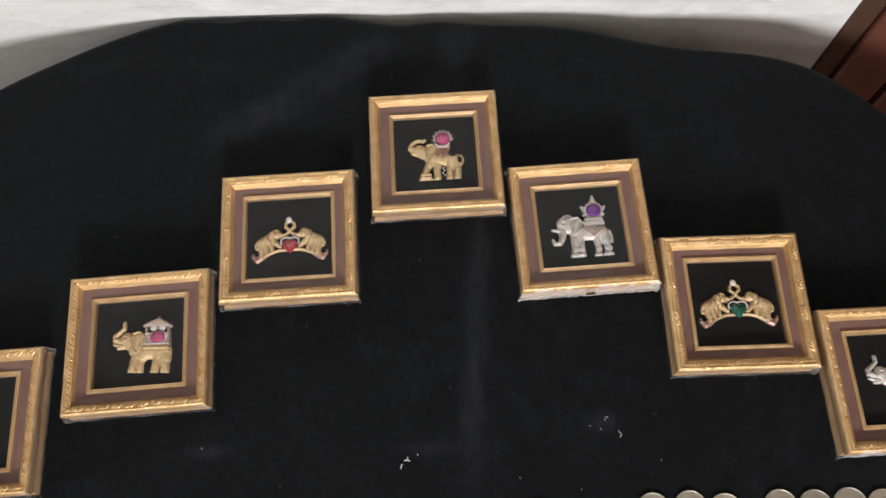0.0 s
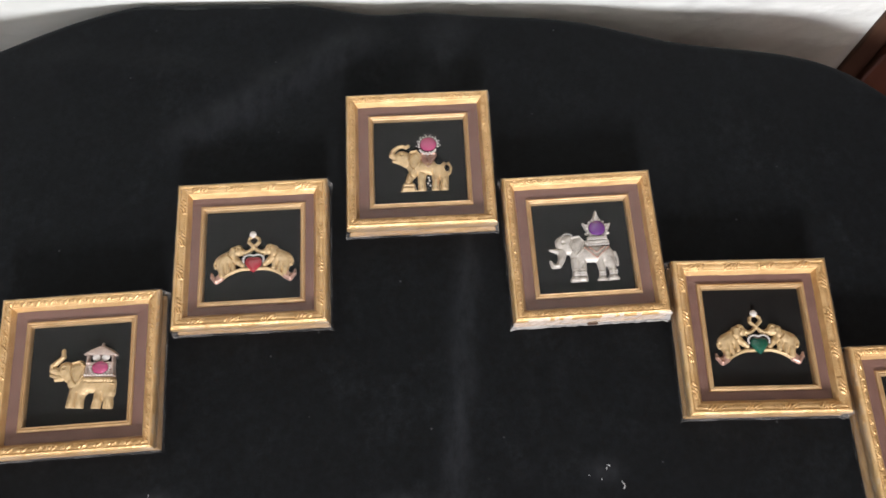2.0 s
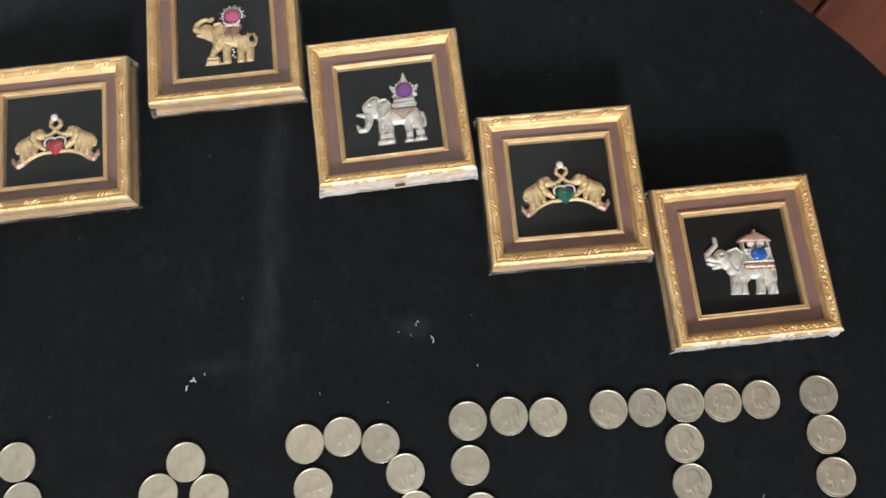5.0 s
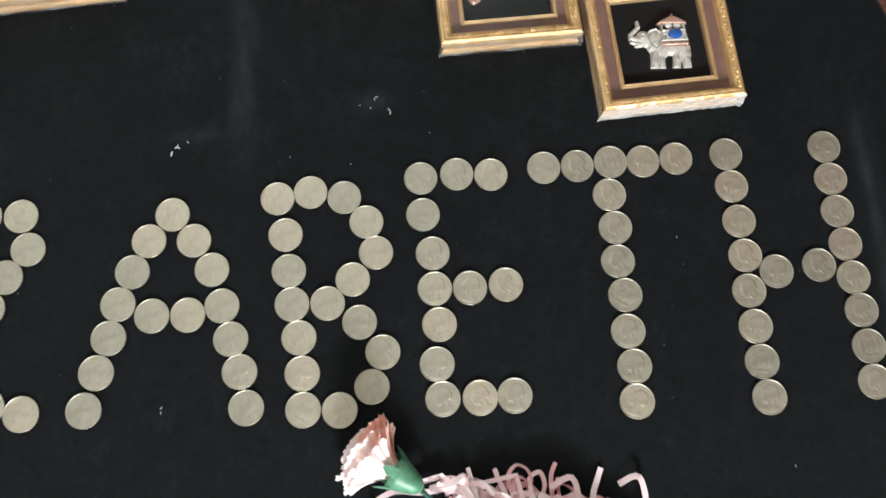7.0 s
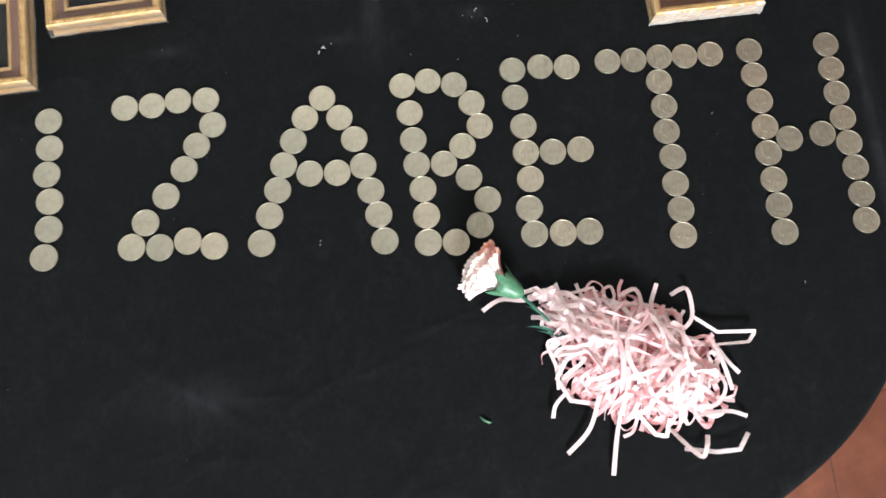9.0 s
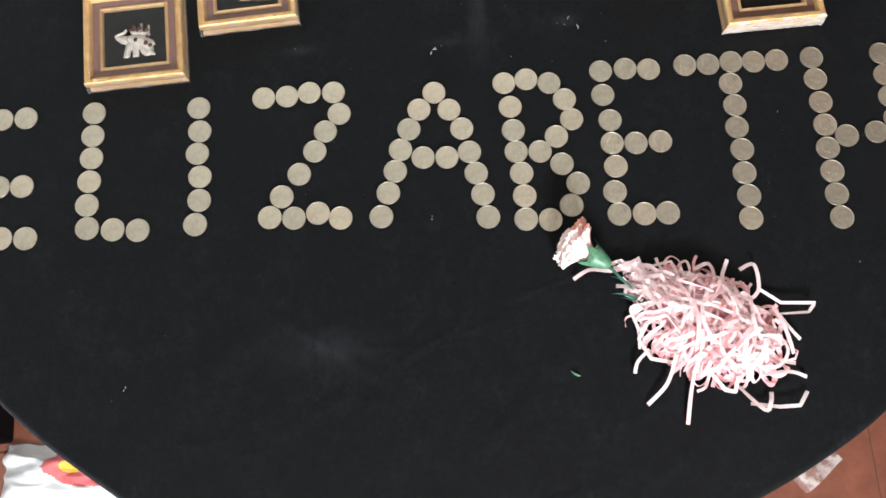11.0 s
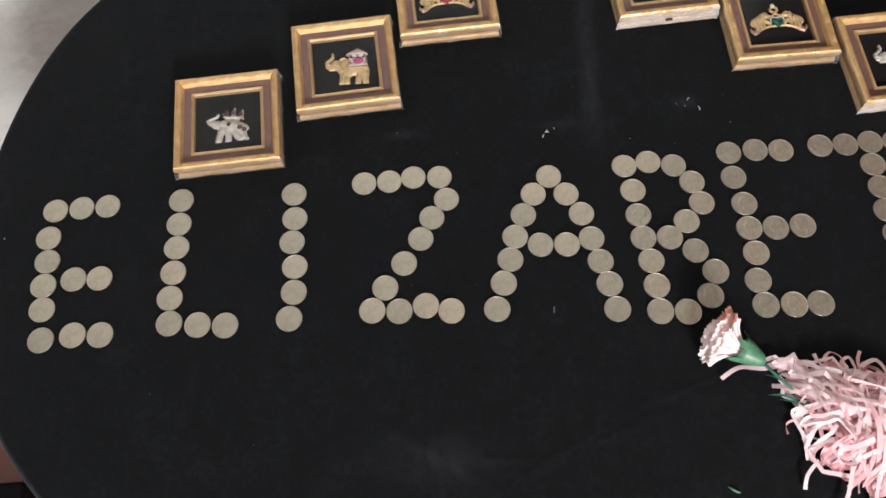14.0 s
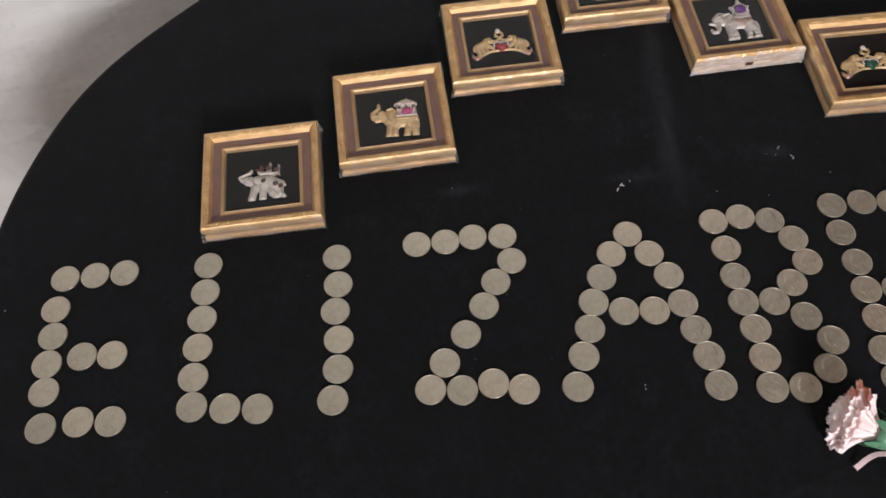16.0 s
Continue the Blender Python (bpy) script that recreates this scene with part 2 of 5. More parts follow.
def wall_build(nt, p):
    """Whitewash over uneven plaster, with scuffs and trowel marks."""
    base = ramp(nt, noise_tex(nt, 4, 6, 0.6), [(0.3, (0.655, 0.685, 0.645)), (0.7, (0.775, 0.80, 0.765))])
    tc = nt.nodes.new("ShaderNodeTexCoord")
    mp = nt.nodes.new("ShaderNodeMapping")
    mp.inputs["Rotation"].default_value = (0, radians(-28), 0)
    mp.inputs["Scale"].default_value = (1.0, 1.0, 1.9)
    nt.links.new(tc.outputs["Object"], mp.inputs[0])
    streak = node(nt, "TexNoise", Scale=7.0, Detail=4.0, Roughness=0.5)
    nt.links.new(mp.outputs[0], streak.inputs["Vector"])
    scuff = ramp(nt, streak.outputs["Fac"], [(0.57, (1.0,) * 3), (0.62, (0.86,) * 3), (0.66, (0.97,) * 3)])
    mix = nt.nodes.new("ShaderNodeMix")
    mix.data_type, mix.blend_type = "RGBA", "MULTIPLY"
    mix.inputs[0].default_value = 0.8
    nt.links.new(base, mix.inputs[6])
    nt.links.new(scuff, mix.inputs[7])
    nt.links.new(mix.outputs[2], p.inputs["Base Color"])
    p.inputs["Roughness"].default_value = 0.6
    soft = bump(nt, p, noise_tex(nt, 9, 3, 0.5), 0.6, 0.02)
    trowel = bump(nt, p, streak.outputs["Fac"], 0.5, 0.02, soft)
    bump(nt, p, noise_tex(nt, 120, 4, 0.6), 0.3, 0.002, trowel)


WALL = mat("whitewashed_plaster", wall_build)
CEIL = simple("cream_ceiling_paint", (0.62, 0.58, 0.52), (0.70, 0.66, 0.60), 3, 0.8)
# colour for unseen walls, dark so that the right-hand coins reflect less
DIM = simple("dark_unseen_wall", (0.16, 0.12, 0.10), (0.22, 0.17, 0.14), 4, 0.7)
WOOD = simple("red_brown_wood", (0.085, 0.028, 0.018), (0.155, 0.055, 0.034), 6, 0.4, 0.0, 0.0006, 0.3, stretch=(6, 6, 0.6), coat=0.3)
DARKWOOD = simple("table_wood", (0.05, 0.025, 0.015), (0.09, 0.045, 0.025), 10, 0.5, stretch=(1, 8, 1))


def tile_build(nt, p):
    info = nt.nodes.new("ShaderNodeObjectInfo")
    tone = ramp(nt, info.outputs["Random"], [(0.0, (0.60,) * 3), (1.0, (1.1,) * 3)])
    base = ramp(nt, noise_tex(nt, 14, 6, 0.65), [(0.3, (0.14, 0.046, 0.027)), (0.7, (0.25, 0.088, 0.051))])
    mix = nt.nodes.new("ShaderNodeMix")
    mix.data_type, mix.blend_type = "RGBA", "MULTIPLY"
    mix.inputs[0].default_value = 1.0
    nt.links.new(base, mix.inputs[6])
    nt.links.new(tone, mix.inputs[7])
    nt.links.new(mix.outputs[2], p.inputs["Base Color"])
    p.inputs["Roughness"].default_value = 0.4
    bump(nt, p, noise_tex(nt, 110, 4, 0.6), 0.5, 0.0012)


TILE = mat("terracotta_tile", tile_build)
GROUT = simple("floor_grout", (0.10, 0.042, 0.028), (0.16, 0.066, 0.042), 40, 0.9)
BAG = simple("white_plastic", (0.66, 0.70, 0.72), (0.76, 0.79, 0.80), 20, 0.5)
BAGRED = simple("red_print", (0.60, 0.12, 0.13), (0.70, 0.19, 0.19), 40, 0.5)
BAGYEL = simple("yellow_print", (0.80, 0.50, 0.06), (0.85, 0.58, 0.12), 40, 0.35)
BLACKBOX = simple("black_case", (0.003, 0.0025, 0.003), (0.006, 0.005, 0.0055), 20, 0.75, spec=0.06)


# ---- mesh helpers ----
def mesh_from(name, verts, faces, material, smooth=True):
    me = bpy.data.meshes.new(name)
    me.from_pydata([tuple(v) for v in verts], [], faces)
    me.materials.append(material)
    if smooth:
        me.polygons.foreach_set("use_smooth", [True] * len(me.polygons))
    me.update()
    return me


def part(name, bm, material, parent, label="", smooth=False):
    me = bpy.data.meshes.new(name)
    bm.to_mesh(me)
    bm.free()
    me.materials.append(material)
    if smooth:
        me.polygons.foreach_set("use_smooth", [True] * len(me.polygons))
    ob = new(name, me)
    ob.parent = parent
    return tagged(ob, label)


def link(name, me, parent=None, label="", m=None):
    ob = new(name, me)
    ob.parent = parent
    if m is not None:
        ob.matrix_basis = m
    return tagged(ob, label)


def empty(name, m, label, category, group="", kind=""):
    ob = new(name)
    ob.empty_display_size = 0.02
    ob.matrix_basis = m
    return tagged(ob, label, category, group, kind)


def add_box(bm, lo, hi, bevel=0.0):
    r = bmesh.ops.create_cube(bm, size=1.0)
    vs = r["verts"]
    size = [b - a for a, b in zip(lo, hi)]
    bmesh.ops.scale(bm, vec=size, verts=vs)
    bmesh.ops.translate(bm, vec=[(a + b) / 2 for a, b in zip(lo, hi)], verts=vs)
    if bevel:
        es = {e for v in vs for e in v.link_edges}
        bmesh.ops.bevel(bm, geom=list(es), offset=bevel, segments=2, affect="EDGES", profile=0.5)


def box_bm(lo, hi, bevel=0.0):
    bm = bmesh.new()
    add_box(bm, lo, hi, bevel)
    return bm


def add_tube(bm, pts, radii, sides=8):
    rings = []
    pts = [Vector(p) for p in pts]
    for i, p in enumerate(pts):
        d = (pts[min(i + 1, len(pts) - 1)] - pts[max(i - 1, 0)]).normalized()
        a = d.cross(Vector((0, 0, 1)))
        a = a.normalized() if a.length > 1e-4 else Vector((1, 0, 0))
        b = d.cross(a)
        rings.append([bm.verts.new(p + radii[i] * (math.cos(k * math.tau / sides) * a + math.sin(k * math.tau / sides) * b)) for k in range(sides)])
    for r, s in zip(rings, rings[1:]):
        for k in range(sides):
            bm.faces.new((r[k], r[(k + 1) % sides], s[(k + 1) % sides], s[k]))
    bm.faces.new(rings[0][::-1])
    bm.faces.new(rings[-1])


def structure(name, bm, material, label=""):
    return tagged(part(name, bm, material, None, label), kind="structure")


# ---- room ----
WALL_Y, SOUTH, WEST, EAST, TOP = 0.53, -2.45, -2.2, 2.3, 2.6
DOOR_X = 0.457
structure("wall_north", box_bm((WEST - 0.12, WALL_Y, 0), (DOOR_X, WALL_Y + 0.12, TOP)), WALL, "white painted plaster wall behind the table")
bm = box_bm((DOOR_X, WALL_Y, 2.12), (1.5, WALL_Y + 0.12, TOP))
add_box(bm, (1.5, WALL_Y, 0), (EAST + 0.12, WALL_Y + 0.12, TOP))
structure("wall_north_2", bm, DIM, "plain brown wall round the door, unseen, kept dark for reflections")


# unseen walls behind and beside the camera, each with a window opening
bm = bmesh.new()
for x0, x1, z0, z1 in ((WEST - 0.12, -0.05, 0, TOP), (0.61, EAST + 0.12, 0, TOP), (-0.05, 0.61, 0, 1.68), (-0.05, 0.61, 2.28, TOP)):
    add_box(bm, (x0, SOUTH - 0.12, z0), (x1, SOUTH, z1))
structure("wall_south", bm, WALL, "white painted wall with one small window")
bm = bmesh.new()
for y0, y1, z0, z1 in ((SOUTH, -1.52, 0, TOP), (-0.18, WALL_Y, 0, TOP), (-1.52, -0.18, 0, 1.18), (-1.52, -0.18, 2.22, TOP)):
    add_box(bm, (WEST - 0.12, y0, z0), (WEST, y1, z1))
structure("wall_west", bm, WALL, "white painted wall, unseen, with one wide opening added for fill light")
# out of view; its dark colour only shapes what the coins reflect
structure("wall_east", box_bm((EAST, SOUTH, 0), (EAST + 0.12, WALL_Y, TOP)), DIM, "plain brown wall, unseen, kept dark for reflections")
# out of view; pale so that it bounces fill onto the table
structure("ceiling", box_bm((WEST - 0.12, SOUTH - 0.12, TOP), (EAST + 0.12, WALL_Y + 0.12, TOP + 0.1)), CEIL, "plain cream ceiling, unseen, kept pale to bounce light")

# a brown wooden door in its frame, beside the table
door = tagged(empty("door_1", pose(DOOR_X, WALL_Y, 0), "red-brown varnished wooden door in a wide frame", "door"), kind="structure")
for x0, x1 in ((0.0, 0.028), (1.022, 1.05)):
    part("architrave", box_bm((x0, -0.004, 0), (x1, 0.10, 2.12), 0.003), DARKWOOD, door, "dark narrow edge strip")
for x0, x1 in ((0.029, 0.100), (0.950, 1.021)):
    part("door_jamb", box_bm((x0, -0.010, 0), (x1, 0.10, 2.12), 0.004), WOOD, door)
for x0, x1 in ((0.101, 0.128), (0.922, 0.949)):
    part("rebate", box_bm((x0, 0.030, 0), (x1, 0.10, 2.0), 0.002), DARKWOOD, door, "dark gap beside the leaf")
part("door_head", box_bm((0.101, -0.010, 2.0), (0.949, 0.10, 2.12), 0.004), WOOD, door)
leaf = part("door_leaf", box_bm((0.129, 0.008, 0.01), (0.921, 0.052, 1.997), 0.003), WOOD, door)
for z0, z1 in ((0.12, 0.52), (0.62, 1.02), (1.12, 1.86)):
    part("door_panel", box_bm((0.24, -0.002, z0), (0.81, 0.0078, z1), 0.006), WOOD, leaf)

# floor of square terracotta tiles in grout
floor = structure("floor", box_bm((WEST - 0.12, SOUTH - 0.12, -0.1), (EAST + 0.12, WALL_Y + 0.12, -0.0018)), GROUT, "red-brown terracotta tiled floor with dark joints")

# ---- table and cloth ----
CX, CY, AX, AY, POW = -0.03, -0.01, 0.66, 0.54, 2.2
TABLE = 0.75


def rim(angle):
    """Radius of the cloth's outline round the table's middle."""
    c, s = math.cos(angle), math.sin(angle)
    r = (abs(c / AX) ** POW + abs(s / AY) ** POW) ** (-1 / POW)
    deg = math.degrees(angle) % 360
    r += 0.018 * math.exp(-((deg - 110) / 9) ** 2) - 0.016 * math.exp(-((deg - 90) / 8) ** 2)
    r -= 0.022 * math.exp(-((deg - 217) / 17) ** 2) + 0.022 * math.exp(-((deg - 82) / 11) ** 2)
    r += 0.004 * math.exp(-((deg - 322) / 20) ** 2) + 0.0035 * math.exp(-((deg - 148) / 14) ** 2) + 0.014 * math.exp(-((deg - 61) / 11) ** 2) + 0.008 * math.exp(-((deg - 129) / 10) ** 2)
    r -= 0.025 * math.exp(-((deg - 63.5) / 11) ** 2) + 0.009 * math.exp(-((deg - 107) / 5) ** 2) - 0.006 * math.exp(-((deg - 86) / 4) ** 2)
    r += 0.006 * math.exp(-((deg - 84) / 9) ** 2) + 0.007 * math.exp(-((deg - 120) / 6) ** 2) - 0.007 * math.exp(-((deg - 61) / 7) ** 2) + 0.008 * math.exp(-((deg - 48) / 6) ** 2)
    r += 0.0016 * math.sin(9 * angle + 1) + 0.001 * math.sin(17 * angle)
    return r


def ridge(x, y, x0, y0, x1, y1, width, height):
    """A soft crease from one place to another."""
    dx, dy = x1 - x0, y1 - y0
    length = math.hypot(dx, dy)
    s = ((x - x0) * dx + (y - y0) * dy) / length
    d = ((x - x0) * dy - (y - y0) * dx) / length
    fade = max(0.0, min(1.0, (s + 0.04) / 0.05)) * max(0.0, min(1.0, (length + 0.04 - s) / 0.05))
    return height * fade * math.exp(-(d / width) ** 2)


def cloth_z(x, y):
    z = 0.0
    z += ridge(x, y, 0.026, 0.07, 0.04, 0.27, 0.008, 0.0022)
    z += ridge(x, y, -0.20, 0.385, -0.06, 0.475, 0.016, 0.006)
    z += ridge(x, y, -0.15, 0.44, -0.33, 0.46, 0.018, 0.004)
    z += ridge(x, y, 0.01, 0.41, 0.03, 0.49, 0.014, 0.004)
    z += ridge(x, y, 0.565, 0.03, 0.562, -0.16, 0.007, 0.003)
    z += ridge(x, y, -0.16, 0.27, -0.05, 0.47, 0.02, 0.002)
    z += ridge(x, y, -0.25, -0.25, -0.13, -0.33, 0.006, 0.0012)
    z += ridge(x, y, 0.0, -0.42, 0.12, -0.30, 0.008, 0.001)
    for x0, y0, x1, y1, w, h in CREASES:
        if min(x0, x1) - 0.05 < x < max(x0, x1) + 0.05 and min(y0, y1) - 0.05 < y < max(y0, y1) + 0.05:
            z += ridge(x, y, x0, y0, x1, y1, w, h)
    return z


# small creases in the near half of the cloth
CREASES = []
rng = random.Random(77)
for k in range(46):
    x, y, a = rng.uniform(-0.42, 0.32), rng.uniform(-0.50, -0.20), rng.gauss(0.35, 0.7)
    n = rng.uniform(0.02, 0.07)
    CREASES.append((x, y, x + n * math.cos(a), y + n * math.sin(a), rng.uniform(0.0035, 0.006), rng.uniform(0.0005, 0.0011)))


def build_cloth():
    seg, verts, faces = 420, [], []
    tops = [0.02 + 0.975 * (k / 210) for k in range(211)]
    rings = [(f, 0.0, 0) for f in tops]
    verts.append((CX, CY, TABLE))
    for f, _, _ in rings:
        for k in range(seg):
            a = math.tau * k / seg
            r = rim(a) * f
            x, y = CX + r * math.cos(a), CY + r * math.sin(a)
            verts.append((x, min(y, WALL_Y - 0.012), TABLE + cloth_z(x, y) * min(1.0, (1.0 - f) * 12 + 0.25)))
    drop = [(0.004, -0.002), (0.0065, -0.006), (0.006, -0.012), (0.003, -0.03), (0.0, -0.08), (-0.004, -0.16), (-0.008, -0.25), (-0.012, -0.33)]
    for n, (out, dz) in enumerate(drop):
        for k in range(seg):
            a = math.tau * k / seg
            wave = 0.5 * max(0, n - 3) * 0.006 * (math.sin(23 * a + 0.4 * n) - 1.2)
            r = rim(a) * 0.995 + out + wave
            x, y = CX + r * math.cos(a), CY + r * math.sin(a)
            verts.append((x, min(y, WALL_Y - 0.006), TABLE + dz))
    for k in range(seg):
        faces.append((0, 1 + k, 1 + (k + 1) % seg))
    for n in range(len(rings) + len(drop) - 1):
        a, b = 1 + n * seg, 1 + (n + 1) * seg
        for k in range(seg):
            j = (k + 1) % seg
            faces.append((a + k, b + k, b + j, a + j))
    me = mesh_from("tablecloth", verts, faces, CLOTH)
    pale_marks = me.attributes.new("pale_marks", "FLOAT", "POINT")
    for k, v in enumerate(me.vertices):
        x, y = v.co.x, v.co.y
        # light on the larger creases, put into the colour
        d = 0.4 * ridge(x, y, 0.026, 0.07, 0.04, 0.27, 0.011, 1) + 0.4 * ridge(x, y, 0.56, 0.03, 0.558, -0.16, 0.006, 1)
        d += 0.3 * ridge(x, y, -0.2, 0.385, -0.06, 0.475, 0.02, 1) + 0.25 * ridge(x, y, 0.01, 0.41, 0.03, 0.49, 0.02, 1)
        # smudges of dust
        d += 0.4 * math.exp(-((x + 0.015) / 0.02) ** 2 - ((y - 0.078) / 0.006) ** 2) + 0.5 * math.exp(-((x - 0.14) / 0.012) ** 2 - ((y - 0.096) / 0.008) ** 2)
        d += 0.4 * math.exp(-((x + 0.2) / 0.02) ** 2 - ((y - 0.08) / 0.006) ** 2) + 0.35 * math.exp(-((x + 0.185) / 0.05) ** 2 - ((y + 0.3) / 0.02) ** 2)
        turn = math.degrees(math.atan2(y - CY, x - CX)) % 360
        # south-west rim catching light, painted as a pale edge
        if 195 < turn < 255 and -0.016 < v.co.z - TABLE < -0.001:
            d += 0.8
        pale_marks.data[k].value = d
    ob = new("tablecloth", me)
    return tagged(ob, "black cotton tablecloth with soft creases spread over an oval table", "tablecloth")


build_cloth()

table = empty("oval_table", pose(CX, CY, 0), "oval wooden table hidden under a black cloth", "table")
bm = bmesh.new()
ring = []
for z, s in ((0.715, 0.955), (0.744, 0.96)):
    ring.append([bm.verts.new((rim(math.tau * k / 96) * s * math.cos(math.tau * k / 96), min(rim(math.tau * k / 96) * s * math.sin(math.tau * k / 96), WALL_Y - 0.02 - CY), z)) for k in range(96)])
for k in range(96):
    bm.faces.new((ring[0][k], ring[0][(k + 1) % 96], ring[1][(k + 1) % 96], ring[1][k]))
bm.faces.new(ring[1])
bm.faces.new(ring[0][::-1])
part("tabletop", bm, DARKWOOD, table)
for sx in (-0.36, 0.36):
    for sy in (-0.28, 0.28):
        bm = bmesh.new()
        add_tube(bm, [(sx, sy, 0.0), (sx, sy, 0.35), (sx, sy, 0.714)], [0.018, 0.024, 0.03], 12)
        part("leg", bm, DARKWOOD, table)


# ---- framed elephant brooches ----
def relief(name, prims, material, step=0.33, seed=1.0, ground=None):
    """A cast relief: domed strokes x0, y0, r0, x1, y1, r1, height (in mm) melted into each other."""
    pr = np.array(prims, float)
    lo = (np.minimum(pr[:, 0] - pr[:, 2], pr[:, 3] - pr[:, 5]).min() - 1, np.minimum(pr[:, 1] - pr[:, 2], pr[:, 4] - pr[:, 5]).min() - 1)
    hi = (np.maximum(pr[:, 0] + pr[:, 2], pr[:, 3] + pr[:, 5]).max() + 1, np.maximum(pr[:, 1] + pr[:, 2], pr[:, 4] + pr[:, 5]).max() + 1)
    X, Y = np.meshgrid(np.arange(lo[0], hi[0], step), np.arange(lo[1], hi[1], step), indexing="ij")
    total = np.zeros_like(X)
    groove = np.zeros_like(X)
    for x0, y0, r0, x1, y1, r1, h in pr:
        dx, dy = x1 - x0, y1 - y0
        ll = dx * dx + dy * dy
        t = np.clip(((X - x0) * dx + (Y - y0) * dy) / ll, 0, 1) if ll > 1e-6 else np.zeros_like(X)
        d = np.hypot(X - x0 - t * dx, Y - y0 - t * dy) / (r0 + t * (r1 - r0))
        if h < 0:
            groove = np.maximum(groove, -h * np.exp(-d * d))
        else:
            total += (h * np.clip(1 - d * d, 0, 1) ** 0.5) ** 6
    Z = total ** (1 / 6)
    if ground:
        Z = np.where(Y < ground[0] + ground[1] * X, 0.0, Z)
    inside = Z > 0.05
    wear = np.sin(X * 0.9 + seed) * np.sin(Y * 0.7 + 2 * seed) + 0.5 * np.sin(X * 2.3 - Y * 1.1 + seed)
    Z = np.where(inside, np.maximum(Z - 1.25 * groove + 0.2 * wear, 0.35), 0.0)
    keep = inside[:-1, :-1] | inside[1:, :-1] | inside[:-1, 1:] | inside[1:, 1:]
    ids = np.arange(X.size).reshape(X.shape)
    quads = np.stack([ids[:-1, :-1][keep], ids[1:, :-1][keep], ids[1:, 1:][keep], ids[:-1, 1:][keep]], 1)
    used, back = np.unique(quads, return_inverse=True)
    co = np.stack([X.ravel()[used], Y.ravel()[used], np.clip(Z.ravel()[used], 0, None)], 1) * 0.001
    return mesh_from(name, co.tolist(), back.reshape(quads.shape).tolist(), material)


def chain(pts, h):
    """Strokes through x, y, r in a row."""
    return [(*a, *b, h) for a, b in zip(pts, pts[1:])]


def gem_mesh(name, rx, ry, rz, material, heart=False):
    bm = bmesh.new()
    bmesh.ops.create_uvsphere(bm, u_segments=20, v_segments=12, radius=1.0)
    for v in bm.verts:
        x, y = v.co.x, v.co.y
        if heart:
            y = y * 0.95 + 0.42 * abs(x) ** 0.9 - 0.18
            if y < 0:
                x *= max(0.4, 1 + 0.2 * y - 0.12 * y * y)
        v.co = Vector((x * rx, y * ry, max(v.co.z, -0.2) * rz)) * 0.001
    me = bpy.data.meshes.new(name)
    bm.to_mesh(me)
    bm.free()
    me.materials.append(material)
    me.polygons.foreach_set("use_smooth", [heart] * len(me.polygons))
    return me


def gem(name, x, y, z, rx, ry, rz, material, parent, label="", heart=False):
    return link(name, gem_mesh(name, rx, ry, rz, material, heart), parent, label, pose(x * 0.001, y * 0.001, z * 0.001))


def stones(name, places, r, z, material, parent, label=""):
    """A setting of small round stones, cast as one piece."""
    bm = bmesh.new()
    for x, y in places:
        m = Matrix.Translation((x * 0.001, y * 0.001, z * 0.001))
        bmesh.ops.create_icosphere(bm, subdivisions=1, radius=r * 0.001, matrix=m)
    return part(name, bm, material, parent, label)


def arc(cx, cy, rx, ry, a0, a1, n):
    return [(cx + rx * math.cos(radians(a0 + (a1 - a0) * k / (n - 1))), cy + ry * math.sin(radians(a0 + (a1 - a0) * k / (n - 1)))) for k in range(n)]


